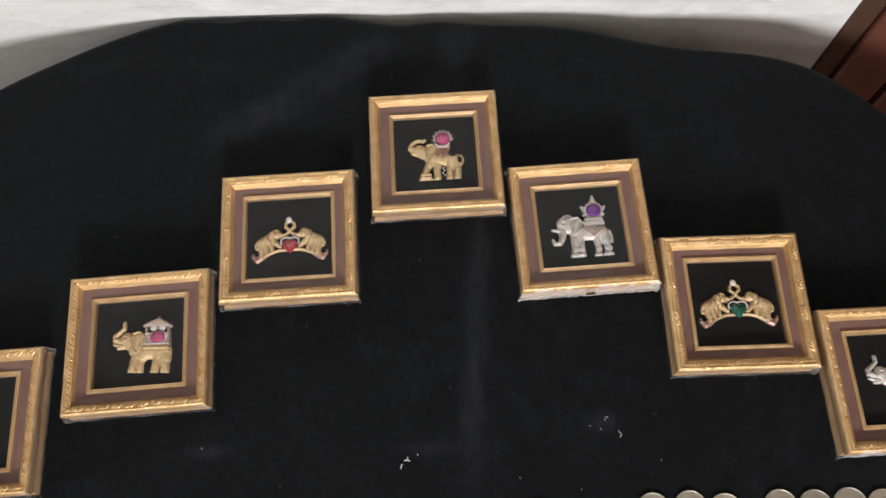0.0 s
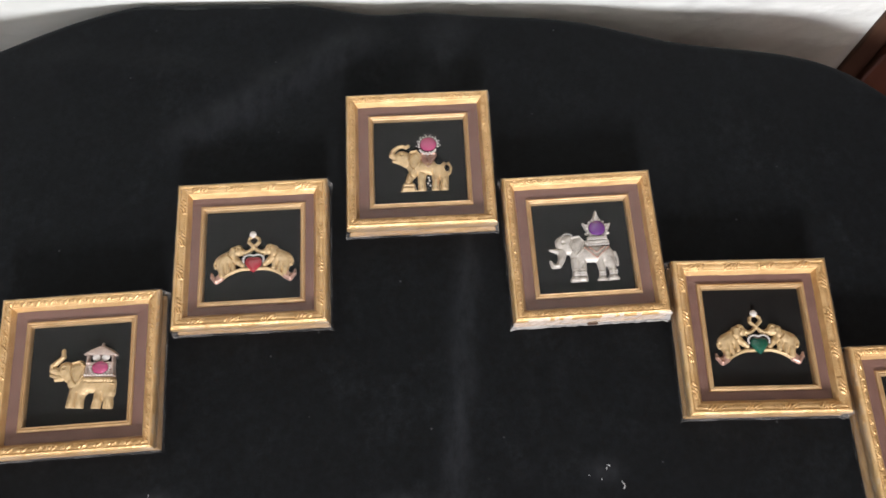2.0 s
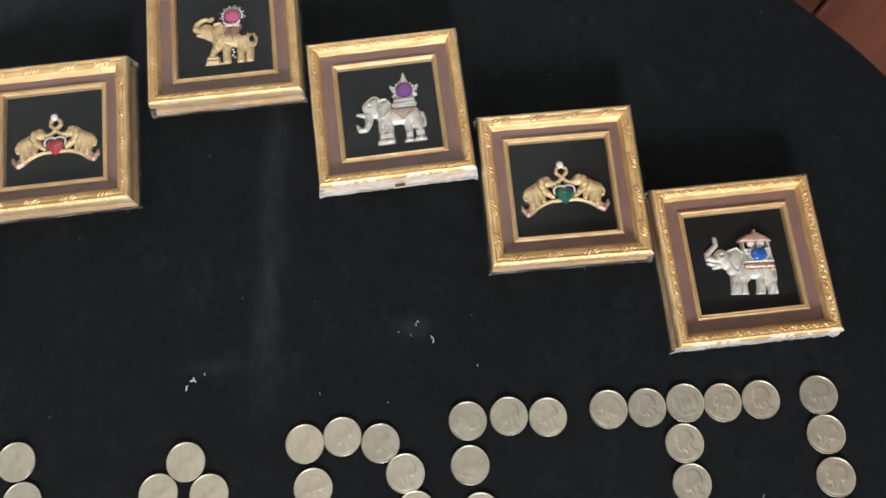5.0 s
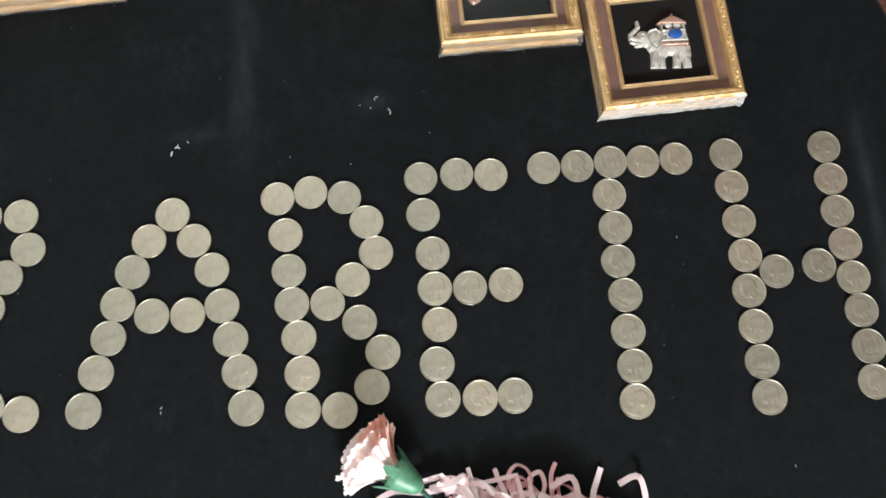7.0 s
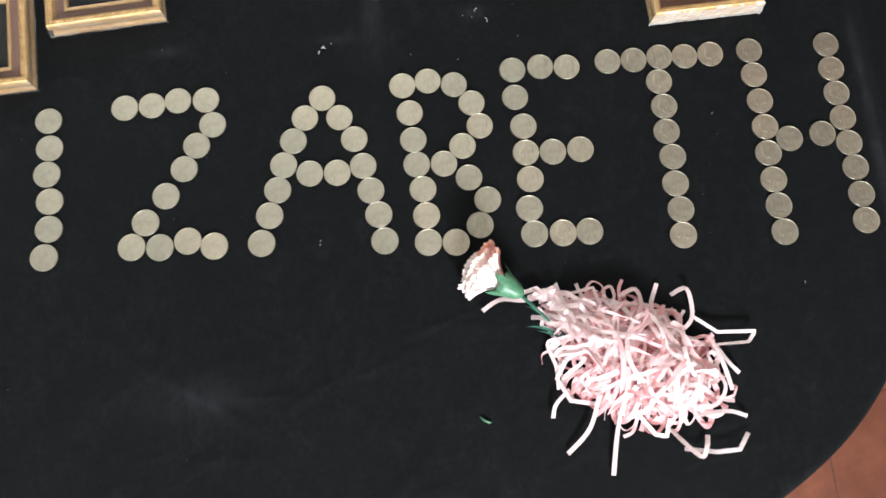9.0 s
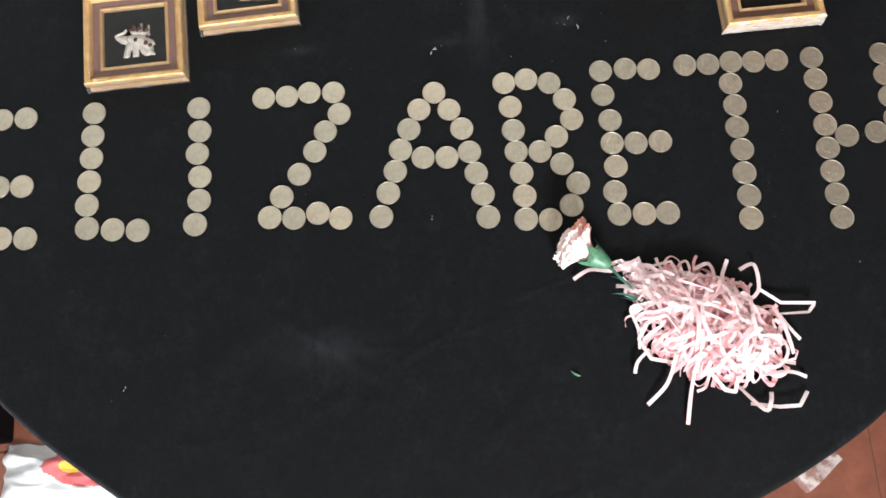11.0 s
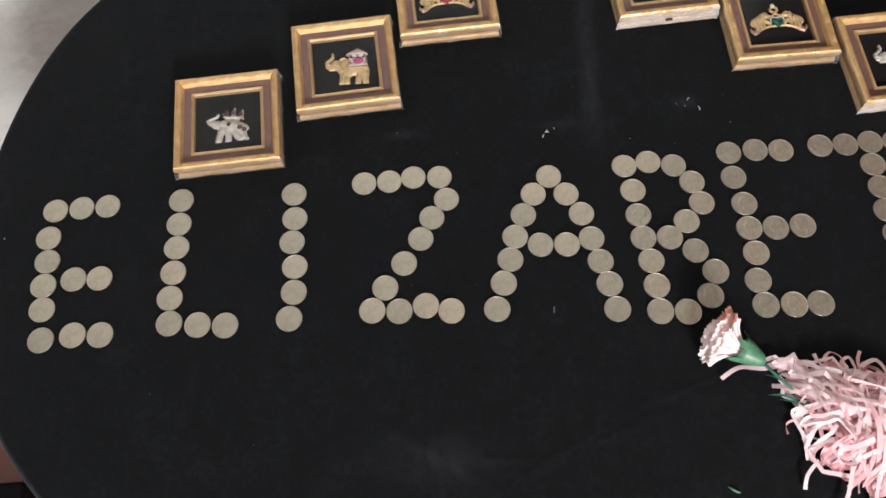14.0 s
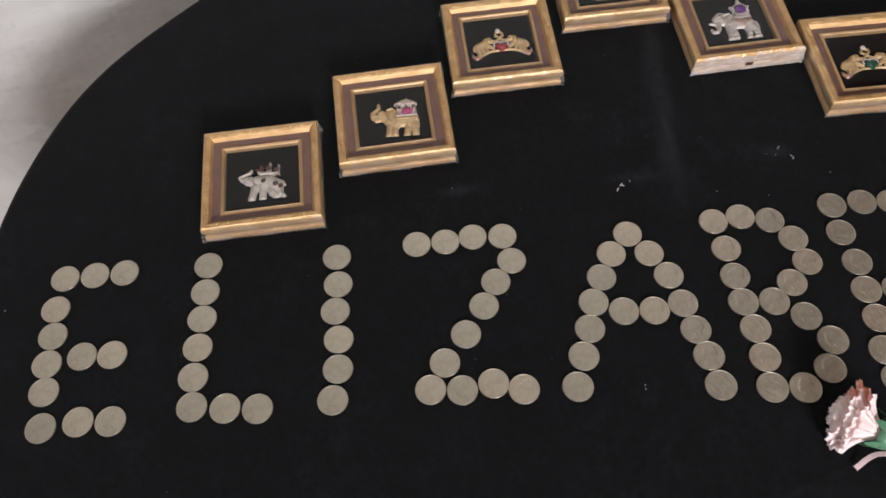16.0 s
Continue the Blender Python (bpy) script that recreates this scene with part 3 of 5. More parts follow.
def elephant_howdah(parent, metal, house, roof, cloth, jewel, jewel_label):
    """An elephant with a raised trunk that carries a small roofed house."""
    body = chain([(-19, 18, 1.6), (-18.8, 13, 1.8), (-23, 9.6, 2.0), (-26.6, 6.6, 2.2), (-26.6, 3.2, 2.4), (-21.5, 1.6, 3.4)], 4.0)
    body += [(-19.5, -3, 2.4, -27.5, -0.6, 1.0, 3.4), (-19, -3.4, 2.2, -23.8, -4.4, 1.2, 3.0), (-16, 3, 6.2, -12, 0, 7.4, 6.2), (-5.5, 3, 5.4, -6.2, -4, 5.0, 7.0)]
    body += [(-8, -7, 6.4, -2, -12, 6.4, 6.0), (0, -9.6, 6.2, 16, -10.4, 6.4, 6.2), (16, -11, 6.6, 18.5, -17, 4.8, 5.9)]
    body += chain([(-7.8, -15, 4.8), (-9.2, -21, 4.2), (-10.2, -26, 4.3)], 5.6) + chain([(-3.6, -14, 4.4), (-4.2, -21, 3.5), (-4.6, -27.8, 3.7)], 4.8)
    body += chain([(11.6, -15, 4.6), (10, -21, 3.6), (8.4, -28.2, 3.7)], 5.0) + chain([(17, -17, 4.8), (18, -23, 3.8), (17.9, -27.6, 4.0)], 5.6)
    body += chain([(22.4, -9, 1.3), (22.4, -14, 1.0), (21.4, -18, 1.1)], 3.0)
    body += chain([(-10.6, 6.5, 0.7), (-11.2, 1, 0.7), (-9.4, -5, 0.7), (-6.5, -8.6, 0.7)], -2.2) + [(-17, 4, 0.9, -16.4, 4, 0.9, -2.6), (-5.4, -16, 0.6, -7, -27, 0.6, -2.2), (13, -17, 0.6, 12.6, -22, 0.6, -2)]
    body += chain([(-10.2, 7.4, 0.9), (-4.6, 8.4, 1.0), (-0.6, 4.4, 1.0), (-1.6, -3.4, 1.0), (-5.6, -9.4, 0.9)], 7.6)
    body += [(-20 - 2.2 * k, 2.2 + 1.1 * k, 0.4, -21.2 - 2 * k, 5.4 + 0.4 * k, 0.4, -1.2) for k in range(3)] + [(-13, -27, 0.5, -13, -25, 0.4, -1.5), (-10, -27.4, 0.5, -10, -25.4, 0.4, -1.5), (16.2, -29, 0.5, 16.2, -27, 0.4, -1.5), (19.4, -29.4, 0.5, 19.4, -27.4, 0.4, -1.5)]
    ob = link("elephant", relief("elephant", body, metal, ground=(-27.8, -0.09)), parent)
    blanket = [(0.4, -6.2, 2.7, 20.6, -7.8, 2.7, 7.8), (-0.4, -9.4, 0.8, 22, -10.8, 0.8, 7.4)]
    blanket += [(0.6 + 2.3 * k, -5.4 - 0.16 * k, 0.35, 0.6 + 2.3 * k, -9 - 0.16 * k, 0.35, -0.8) for k in range(9)]
    link("saddle_cloth", relief("saddle_cloth", blanket, cloth, 0.4), ob)
    walls = [(3, 0, 3.0, 19, -1, 3.0, 5.2), (3.6, 4.4, 2.6, 19, 3.8, 2.6, 5.0)]
    walls += chain([(0.4, -3, 1.2), (1.4, 12.8, 1.2)], 7) + chain([(21.2, -4, 1.2), (20.4, 11.6, 1.2)], 7) + [(-0.6, -2.9, 1.4, 21.6, -4.2, 1.4, 7.2), (1, 6.6, 1.0, 21, 5.6, 1.0, 6.8), (11.6, 2.3, 7.2, 11.7, 2.3, 7.0, 6.2)]
    link("howdah", relief("howdah", walls, house, 0.4), ob)
    eaves = [(-1.4, 14, 0.8, 23, 12, 0.8, 7.0), (1, 14.8, 1.6, 21, 13.2, 1.6, 7.4), (3.6, 16, 1.7, 19, 14.8, 1.7, 7.5), (6.6, 17.2, 1.6, 16.6, 16.4, 1.6, 7.5), (9.6, 18.4, 1.2, 14, 18.1, 1.2, 7.5), (12, 19.4, 0.9, 12.2, 21.2, 0.8, 7.0)]
    link("howdah_roof", relief("howdah_roof", eaves, roof, 0.4), ob)
    gem("gem", 11.6, 2.3, 6.5, 6.2, 5.0, 3.4, jewel, ob, jewel_label)
    stones("stone_setting", arc(11.6, 2.3, 7.6, 6.2, 170, 370, 13), 0.9, 7.0, PEARL, ob, "row of small clear stones")
    stones("stone_setting", [(0.4 + 2.3 * k, -2.8 - 0.13 * k) for k in range(10)], 0.9, 7.6, PEARL, ob, "row of small clear stones")
    gem("pearl", 7.8, 10.9, 3.4, 3.3, 3.1, 2.5, PEARL, ob, "white round stone")
    gem("pearl", 14.8, 10.5, 3.4, 3.3, 3.1, 2.5, PEARL, ob, "white round stone")


def elephant_pair(parent, heart_material, heart_label):
    """Two facing elephants on a bow, trunks crossed under a pearl, with a heart stone below."""
    body = []
    for s in (-1, 1):
        body += [(s * 13, 3, 4.0, s * 12.4, 1.2, 3.8, 6.0), (s * 16.5, 2.0, 3.6, s * 16.8, -1.6, 3.4, 6.8), (s * 18, -1.4, 4.6, s * 25.5, -6.2, 5.6, 5.8)]
        body += chain([(s * 10, 1.4, 2.5), (s * 6.5, 0.2, 1.7), (s * 3, 1.6, 1.5), (-s * 0.6, 5.4, 1.3), (-s * 4.2, 9, 1.3), (-s * 3.8, 12.2, 1.2), (-s * 1.2, 14, 1.0)], 3.8)
        body += chain([(s * 15.6, -4.4, 3.2), (s * 12.2, -7.6, 2.3), (s * 9.0, -10.6, 1.9)], 5.2) + chain([(s * 18.5, -6, 3.0), (s * 16.8, -10.4, 2.0), (s * 16.4, -13.4, 1.9)], 4.2)
        body += chain([(s * 26, -10.5, 4.0), (s * 25.6, -15, 2.8), (s * 25.4, -19, 2.6)], 5.2) + chain([(s * 22, -10, 2.8), (s * 20.8, -14, 2.0), (s * 20.6, -16.4, 1.9)], 4.2)
        body += chain([(s * 30.2, -4.6, 1.0), (s * 31.8, -8.5, 0.9), (s * 30.6, -11.5, 1.0)], 2.6) + [(s * 9.6, -0.6, 0.9, s * 8.0, -2.6, 0.5, 2.6)]
        body += chain([(s * 19.6, 2.6, 0.6), (s * 19.8, -2.0, 0.6), (s * 17.2, -5, 0.6)], -2.2) + [(s * 12.2, 3.6, 0.8, s * 12.3, 3.6, 0.8, -2.2), (s * 14.4, 5, 0.5, s * 13.8, 1, 0.5, -1.4)]
        body += chain([(s * 9.0, -13.6, 1.4), (s * 14, -14.8, 1.3), (s * 18, -16.4, 1.3), (s * 22, -18.6, 1.3), (s * 25.6, -21.2, 1.4)], 3.2)
    body += [(-9, -13.6, 1.4, 9, -13.6, 1.4, 2.6)]
    ob = link("elephant_pair", relief("elephant_pair", body, GOLD, 0.35), parent)
    for s in (-1, 1):
        tip = [(s * 25.6, -20.8, 2.2, s * 29.6, -22.6, 2.6, 4.2), (s * 29.6, -22.4, 2.4, s * 33.4, -19.4, 1.4, 4.0), (s * 29, -20.6, 2.2, s * 27.4, -17.6, 1.0, 3.6), (s * 33.2, -19.2, 1.6, s * 33.8, -16.4, 0.7, 3.2), (s * 30, -21.4, 0.7, s * 30.4, -21, 0.7, -2.4)]
        link("scroll_tip", relief("scroll_tip", tip, COPPER, 0.35), ob, "rose-coloured scroll end")
    gem("heart_stone", 0.2, -10.2, 3, 6.8, 6.7, 4.2, heart_material, ob, heart_label, heart=True)
    stones("stone_setting", arc(-3.2, -6.6, 4.9, 4.2, 55, 205, 8) + arc(3.6, -6.6, 4.9, 4.2, -25, 125, 8), 1.0, 4.0, PEARL, ob, "row of small clear stones")
    gem("pearl", -0.8, 15.4, 2.5, 2.9, 2.9, 3.0, PEARL, ob, "white round pearl")


def elephant_round_gem(parent):
    """A gold elephant, trunk curled up, one foot on a tub, with a round pink stone on its back."""
    body = chain([(-9.6, 12.6, 1.5), (-11.4, 11.2, 1.3), (-14.4, 12.4, 1.5), (-18.4, 11.6, 1.7), (-22.4, 8.6, 1.9), (-24, 4.2, 2.1), (-19, 2, 3.6)], 4.2)
    body += [(-22, -1.2, 1.2, -16, -2.2, 2.4, 3.2), (-15, 2, 6.0, -10, -1, 6.8, 6.0), (-3.5, 1.2, 5.2, -4.6, -6, 5.0, 6.9)]
    body += [(-5, -7.6, 5.8, 0, -9, 6.2, 6.0), (0, -8.6, 5.9, 18, -9.4, 6.2, 6.2), (18, -9.6, 6.4, 19.8, -14, 4.8, 5.9)]
    body += chain([(-5.6, -12.6, 4.2), (-8.8, -17.6, 3.0), (-10.2, -21.4, 2.8)], 5.8) + [(-13.2, -24.4, 2.2, -6.6, -24.8, 2.2, 5.4), (-14, -27.4, 2.0, -6.0, -27.8, 2.0, 5.2), (-16, -29.6, 0.9, 3.4, -30, 0.9, 4)]
    body += chain([(1.6, -13.6, 4.0), (0.8, -20.5, 3.0), (1.2, -27.6, 3.4)], 4.9) + chain([(13.6, -14.6, 4.0), (12.8, -21.5, 2.9), (12.6, -28.6, 3.2)], 4.9) + chain([(19.8, -14, 4.4), (20.4, -21, 3.2), (19.8, -27.6, 3.5)], 5.7)
    body += chain([(24, -5, 1.2), (26.2, -9.6, 1.0), (24.9, -14.4, 1.0), (22, -16.6, 0.9)], 3.0)
    body += chain([(-8.2, 5, 0.7), (-9.2, -1, 0.7), (-8, -6, 0.7), (-5, -10.4, 0.7)], -2.2) + [(-15.4, 3.4, 0.9, -15, 3.4, 0.9, -2.6), (-3.4, -17, 0.6, -4, -28, 0.6, -2.6), (16.2, -18, 0.6, 16.2, -29, 0.6, -2.4)]
    body += chain([(-7.6, 5.6, 0.9), (-2.4, 6.4, 1.0), (1.2, 1.8, 1.0), (-0.4, -5.8, 1.0), (-5.4, -11.2, 0.9)], 7.6)
    body += [(0.6, -13, 0.6, 9.4, -15.6, 0.6, -1.8), (10.2, -12, 0.6, 11.4, -19, 0.6, -1.8), (-9.4, -15, 0.5, -5.6, -17.4, 0.5, -1.6), (-12, -26, 0.5, -7, -26.3, 0.5, -2.0), (-1.4, -27, 0.4, -1.4, -25, 0.4, -1.4), (1.8, -27, 0.4, 1.8, -25, 0.4, -1.4)]
    ob = link("elephant", relief("elephant", body, GOLD, seed=2, ground=(-29.8, 0.0)), parent)
    saddle = [(1.5, 3.4, 1.8, 13, 3.2, 1.8, 7.4)]
    for k in range(3):
        saddle += chain([(0.6 + 1.6 * k, 1.5, 0.7), (6.8, -9.5 + 4 * k, 0.8), (13.2 - 1.6 * k, 1.3, 0.7)], 7.6)
    link("saddle", relief("saddle", saddle, COPPER, 0.35), ob, "rose metal saddle with chevrons")
    gem("saddle_stone", 16.4, -4.6, 6.6, 3.3, 3.0, 1.0, VELVET, ob, "square dark stone")
    gem("saddle_stone", 22.6, -11, 5.8, 2.2, 3.0, 1.0, VELVET, ob, "square dark stone")
    gem("gem", 7.8, 12, 5.5, 7.0, 6.5, 3.8, PINK, ob, "round pink faceted stone")
    stones("stone_setting", arc(7.8, 12, 8.2, 7.8, -15, 195, 12), 1.1, 5.0, PEARL, ob, "ring of small clear stones")
    stones("stone_setting", arc(7.8, 12, 10.2, 9.8, -5, 185, 8), 0.7, 4.4, PEARL, ob, "outer points of small clear stones")
    stones("stone_setting", arc(7.2, 6.2, 6.4, 2.4, 180, 360, 8) + arc(7.2, 4.6, 4.6, 2.2, 190, 350, 5), 1.1, 7.0, PEARL, ob, "row of small clear stones")
    stones("stone_setting", [(7, -18.5), (7.6, -21), (6.4, -23.6), (8.2, -25.8)], 1.0, 3.4, PEARL, ob, "drop of small clear stones")


def elephant_spire(parent):
    """A silver elephant, trunk down, with a violet stone under a spire."""
    body = chain([(-28, -13.4, 1.3), (-26.4, -17.2, 1.8), (-21.8, -17, 2.2), (-19, -12, 2.8), (-18, -6, 3.8)], 4.6)
    body += [(-21, -4.6, 2.4, -27.6, -3.4, 0.8, 3.0), (-17, 2, 6.0, -12, -1, 7.2, 6.2), (-12.8, 4.6, 4.4, -11.6, 4.6, 4.4, 5.8), (-4, 1.6, 4.4, -6.4, -5, 4.8, 7.2)]
    body += [(-5, -8.4, 6.8, 17, -9, 7.0, 6.4), (18, -10.6, 6.6, 20, -16, 4.8, 5.9)]
    body += chain([(-7.6, -14, 4.2), (-8.4, -22.5, 3.0), (-8.8, -29.8, 3.4)], 5.8) + chain([(-3.0, -14, 4.0), (-2.6, -22.5, 2.8), (-2.4, -29.4, 3.2)], 5.0)
    body += chain([(13, -15.6, 4.0), (12.8, -23.5, 2.6), (12.4, -30.8, 3.0)], 5.0) + chain([(20.4, -15.6, 4.4), (21.4, -23, 2.9), (21.4, -30.4, 3.4)], 5.8)
    body += chain([(25, -8, 1.2), (26.4, -14, 1.0), (25.8, -18.6, 1.2)], 3.0)
    body += chain([(-9.2, 5, 0.7), (-10.4, -1, 0.7), (-8.4, -7, 0.7)], -2.4) + [(-17, 1.6, 1.0, -16.6, 1.6, 1.0, -2.6), (-2.4, -16, 0.7, -3.4, -20, 0.7, -1.6), (15, -16, 0.7, 15, -20, 0.7, -2)]
    body += chain([(-8.6, 5.8, 0.9), (-3.4, 6.2, 1.0), (0.2, 1.6, 1.0), (-1.8, -5.6, 1.0), (-6.8, -9.8, 0.9)], 7.8)
    for x, y, w in ((-5.6, -22.6, 6.0), (-5.6, -27.2, 6.6), (12.6, -23.4, 3.2), (12.4, -28, 3.4), (21.4, -22.8, 3.6), (21.4, -27.4, 4.0)):
        body += [(x - w, y, 0.5, x + w, y, 0.5, -1.9)]
    body += [(-11.4, -29.8, 2.3, -1.6, -29.8, 2.3, 5.0), (10.2, -30.8, 2.0, 14, -30.8, 2.0, 4.6), (18.6, -30.4, 2.2, 24, -30.4, 2.2, 5.0)]
    ob = link("elephant", relief("elephant", body, SILVER, seed=3, ground=(-31.8, 0.0)), parent)
    blanket = chain([(0.5, -3.4, 0.9), (6, -9.6, 0.9), (9.5, -12.6, 1.0), (14, -9, 0.9), (20, -3.6, 0.9)], 7.8) + chain([(4, -3.4, 0.8), (9.6, -8.4, 0.9), (16, -3.4, 0.8)], 7.8)
    link("saddle_cloth", relief("saddle_cloth", blanket, COPPER, 0.35), ob)
    tower = [(2.6, 0.6, 2.4, 19, 1.4, 2.4, 7.0), (4.6, 4.8, 1.7, 18.6, 5.2, 1.7, 6.4), (12.8, 21, 3.2, 13.1, 28, 0.7, 5.4), (5, 13, 2.2, 1.6, 18, 0.8, 4.6), (20, 12.6, 2.2, 23.6, 17, 0.8, 4.6), (4.6, 9, 1.8, 2.8, 9, 0.8, 4.6), (20, 9, 1.8, 22, 8.8, 0.8, 4.6), (12.3, 13, 8.2, 12.4, 13, 8.2, 4.5)]
    link("tower", relief("tower", tower, SILVER, 0.4), ob)
    gem("gem", 12.3, 12.8, 4.5, 6.9, 6.6, 3.8, VIOLET, ob, "round violet faceted stone")
    stones("stone_setting", arc(12.3, 12.8, 8.2, 7.8, 0, 360, 17)[:-1], 1.0, 4.8, PEARL, ob, "ring of small clear stones")
    stones("stone_setting", [(11.4, 22), (14, 22), (12.8, 24), (13, 26), (3, 15.6), (22, 15.2)], 0.9, 5.4, PEARL, ob, "small clear stones on the spire")
    stones("stone_setting", [(4 + 2.1 * k, 3.2) for k in range(8)] + [(3 + 2.1 * k, -1.8) for k in range(9)], 1.0, 7.0, PEARL, ob, "rows of small clear stones")
    stones("stone_setting", arc(-12.8, 4.4, 5.2, 5.0, 20, 160, 7), 0.9, 4.4, PEARL, ob, "small clear stones on the brow")
    for x, y, n in ((-5.6, -24.4, 6), (12.7, -25.2, 3), (21.4, -24.6, 4)):
        for row in (0, 1):
            stones("anklet", [(x + 1.7 * (k - (n - 1) / 2), y - 1.9 * row) for k in range(n)], 0.95, 4.8, PEARL, ob)


def elephant_garnets(parent):
    """A small silver elephant, trunk raised, set with dark garnets."""
    body = chain([(-10.1, 8.8, 1.2), (-12, 5.6, 1.5), (-17, 3.8, 1.9), (-22.4, 1.4, 2.0), (-20, -2, 2.4), (-14, -3.4, 4.0)], 4.2)
    body += [(-14, -3.6, 5.2, -8, -5.6, 6.4, 6.0), (-15, -7, 2.2, -18.6, -4.8, 0.9, 3), (-3, -5, 6.2, 6, -8, 8.2, 6.8), (6, -7, 8.4, 16, -13, 8.0, 6.6)]
    body += chain([(-6, -13, 5.0), (-8.4, -20, 3.9), (-10, -26.6, 3.9)], 5.4) + chain([(1.4, -14, 4.8), (1.6, -21, 3.8), (1.4, -27.6, 3.8)], 5.0)
    body += chain([(11, -17, 5.4), (12.4, -22.4, 4.4), (16, -26.8, 3.4)], 5.6) + chain([(18, -18, 5.2), (20, -24, 3.4), (23.8, -27.6, 2.0)], 4.8)
    body += chain([(22.4, -9, 1.3), (25, -14, 1.0)], 3)
    body += chain([(-8.6, 0.5, 0.6), (-9.2, -4, 0.6), (-6.6, -9.5, 0.6)], -2.2) + [(-13.6, -2.4, 0.8, -13.2, -2.4, 0.8, -2.4)]
    ob = link("elephant", relief("elephant", body, SILVER, seed=4, ground=(-28.9, 0.0)), parent)
    crown = chain([(-0.6, 4, 2.6), (1, 9, 1.6), (0.4, 12, 0.8)], 5.6) + chain([(8, 5, 3.0), (8.8, 10, 1.8), (10, 15, 0.8)], 6) + chain([(16.6, 3, 2.6), (18, 7.6, 1.6), (19, 11.6, 0.8)], 5.6) + chain([(-3, 5, 1.2), (0, 2.6, 2.0), (9, 2.4, 2.4), (18, 0.4, 2.0)], 5.8)
    link("crown", relief("crown", crown, SILVER, 0.4), ob)
    for x, y, r in ((0.9, 7.4, 2.5), (8.2, 8.4, 2.8), (16.8, 5.4, 2.5), (3.2, -7.4, 2.5), (15.6, -12.8, 2.5), (20.8, -16.4, 2.3), (17.6, -4.2, 1.8), (-4, 7, 1.6)):
        gem("gem", x, y, 5.8 if y > 0 else 6.4, 1.2 * r, 1.2 * r, 2.0, GARNET, ob, "dark red garnet")


# inset and height of the moulding, from the foot of its side to the mount
RAIL_PROFILE = ((0.0008, 0.0), (0.0008, 0.0050), (0.0022, 0.0060), (0.0022, 0.0112), (0.0002, 0.0142), (0.0, 0.0200), (0.0005, 0.0216), (0.0014, 0.0230), (0.0024, 0.0237), (0.0033, 0.0236),
                (0.0037, 0.0231), (0.0041, 0.0231), (0.0046, 0.0233), (0.0051, 0.0234), (0.0056, 0.0234), (0.0061, 0.0233), (0.0066, 0.0232), (0.0071, 0.0230), (0.0076, 0.0227), (0.0080, 0.0224),
                (0.0085, 0.0223), (0.0091, 0.0218), (0.0098, 0.0204), (0.0106, 0.0190), (0.0116, 0.0170))
FILLET_PROFILE = ((0.0186, 0.0156), (0.0190, 0.0176), (0.0202, 0.0182), (0.0212, 0.0174), (0.0219, 0.0180), (0.0226, 0.0170), (0.0228, 0.0158), (0.0229, 0.0126))
HALF, PANEL = 0.0616, 0.0126


def mitred(profile, material, name, parent):
    """Four plain strips, mitred at the corners, each a part."""
    for q in range(4):
        bm = bmesh.new()
        rows = []
        for inn, z in profile:
            e = HALF - inn
            rows.append([bm.verts.new((-e, -e, z)), bm.verts.new((e, -e, z))])
        for a, b in zip(rows, rows[1:]):
            bm.faces.new((a[0], a[1], b[1], b[0]))
        bmesh.ops.rotate(bm, verts=bm.verts, cent=(0, 0, 0), matrix=Matrix.Rotation(q * math.pi / 2, 3, "Z"))
        part(name, bm, material, parent)


def stroke(X, Y, x0, y0, x1, y1, r):
    """A rounded ridge from one place to another, 1 on its crest."""
    dx, dy = x1 - x0, y1 - y0
    t = np.clip(((X - x0) * dx + (Y - y0) * dy) / (dx * dx + dy * dy), 0, 1)
    d = np.hypot(X - x0 - t * dx, Y - y0 - t * dy) / r
    return np.sqrt(np.clip(1 - d * d, 0, 1))


def pressed_pattern(style, X, S):
    """Height of the pressed ornament in mm, at places along a rail and across it in mm."""
    V = S - 5.9
    out = np.zeros_like(X)
    if style == "leaf":
        for k in range(4):
            x = -42 + 28 * k
            for x0, y0, x1, y1, r in ((-5.2, -1.5, -3.0, 1.3, 0.75), (-2.6, -1.9, 0.2, 1.5, 0.8), (0.2, -1.9, 2.8, 0.9, 0.75), (2.6, 0.4, 6.2, 1.7, 0.7), (3.4, -1.6, 6.4, -0.3, 0.6)):
                out = np.maximum(out, stroke(X, V, x + x0, y0, x + x1, y1, r))
        return 1.1 * out
    if style == "key":
        for k in range(-5, 6):
            x = 11.0 * k
            out = np.maximum(out, stroke(X, V, x - 1.8, -2.2, x + 1.8, 2.2, 0.6))
            for x0, y0, x1, y1 in ((3.4, -1.4, 7.0, -1.4), (7.0, -1.4, 8.2, 1.2), (8.2, 1.2, 5.2, 1.2), (5.2, 1.2, 4.8, 0.0), (4.8, 0.0, 6.2, 0.0)):
                out = np.maximum(out, 0.75 * stroke(X, V, x + x0, y0, x + x1, y1, 0.5))
        return 0.95 * out
    for k in range(-14, 15):
        x = 4.1 * k
        s = 1 if k % 2 else -1
        for x0, y0, x1, y1, r in ((-1.9, -1.6 * s, 0.3, -0.2 * s, 0.55), (0.3, -0.2 * s, 1.6, 1.7 * s, 0.6), (-0.6, 1.7 * s, 0.6, 0.5 * s, 0.5), (1.3, -1.7 * s, 2.0, -0.6 * s, 0.5)):
            out = np.maximum(out, stroke(X, V, x + x0, y0, x + x1, y1, r))
    return 0.85 * out


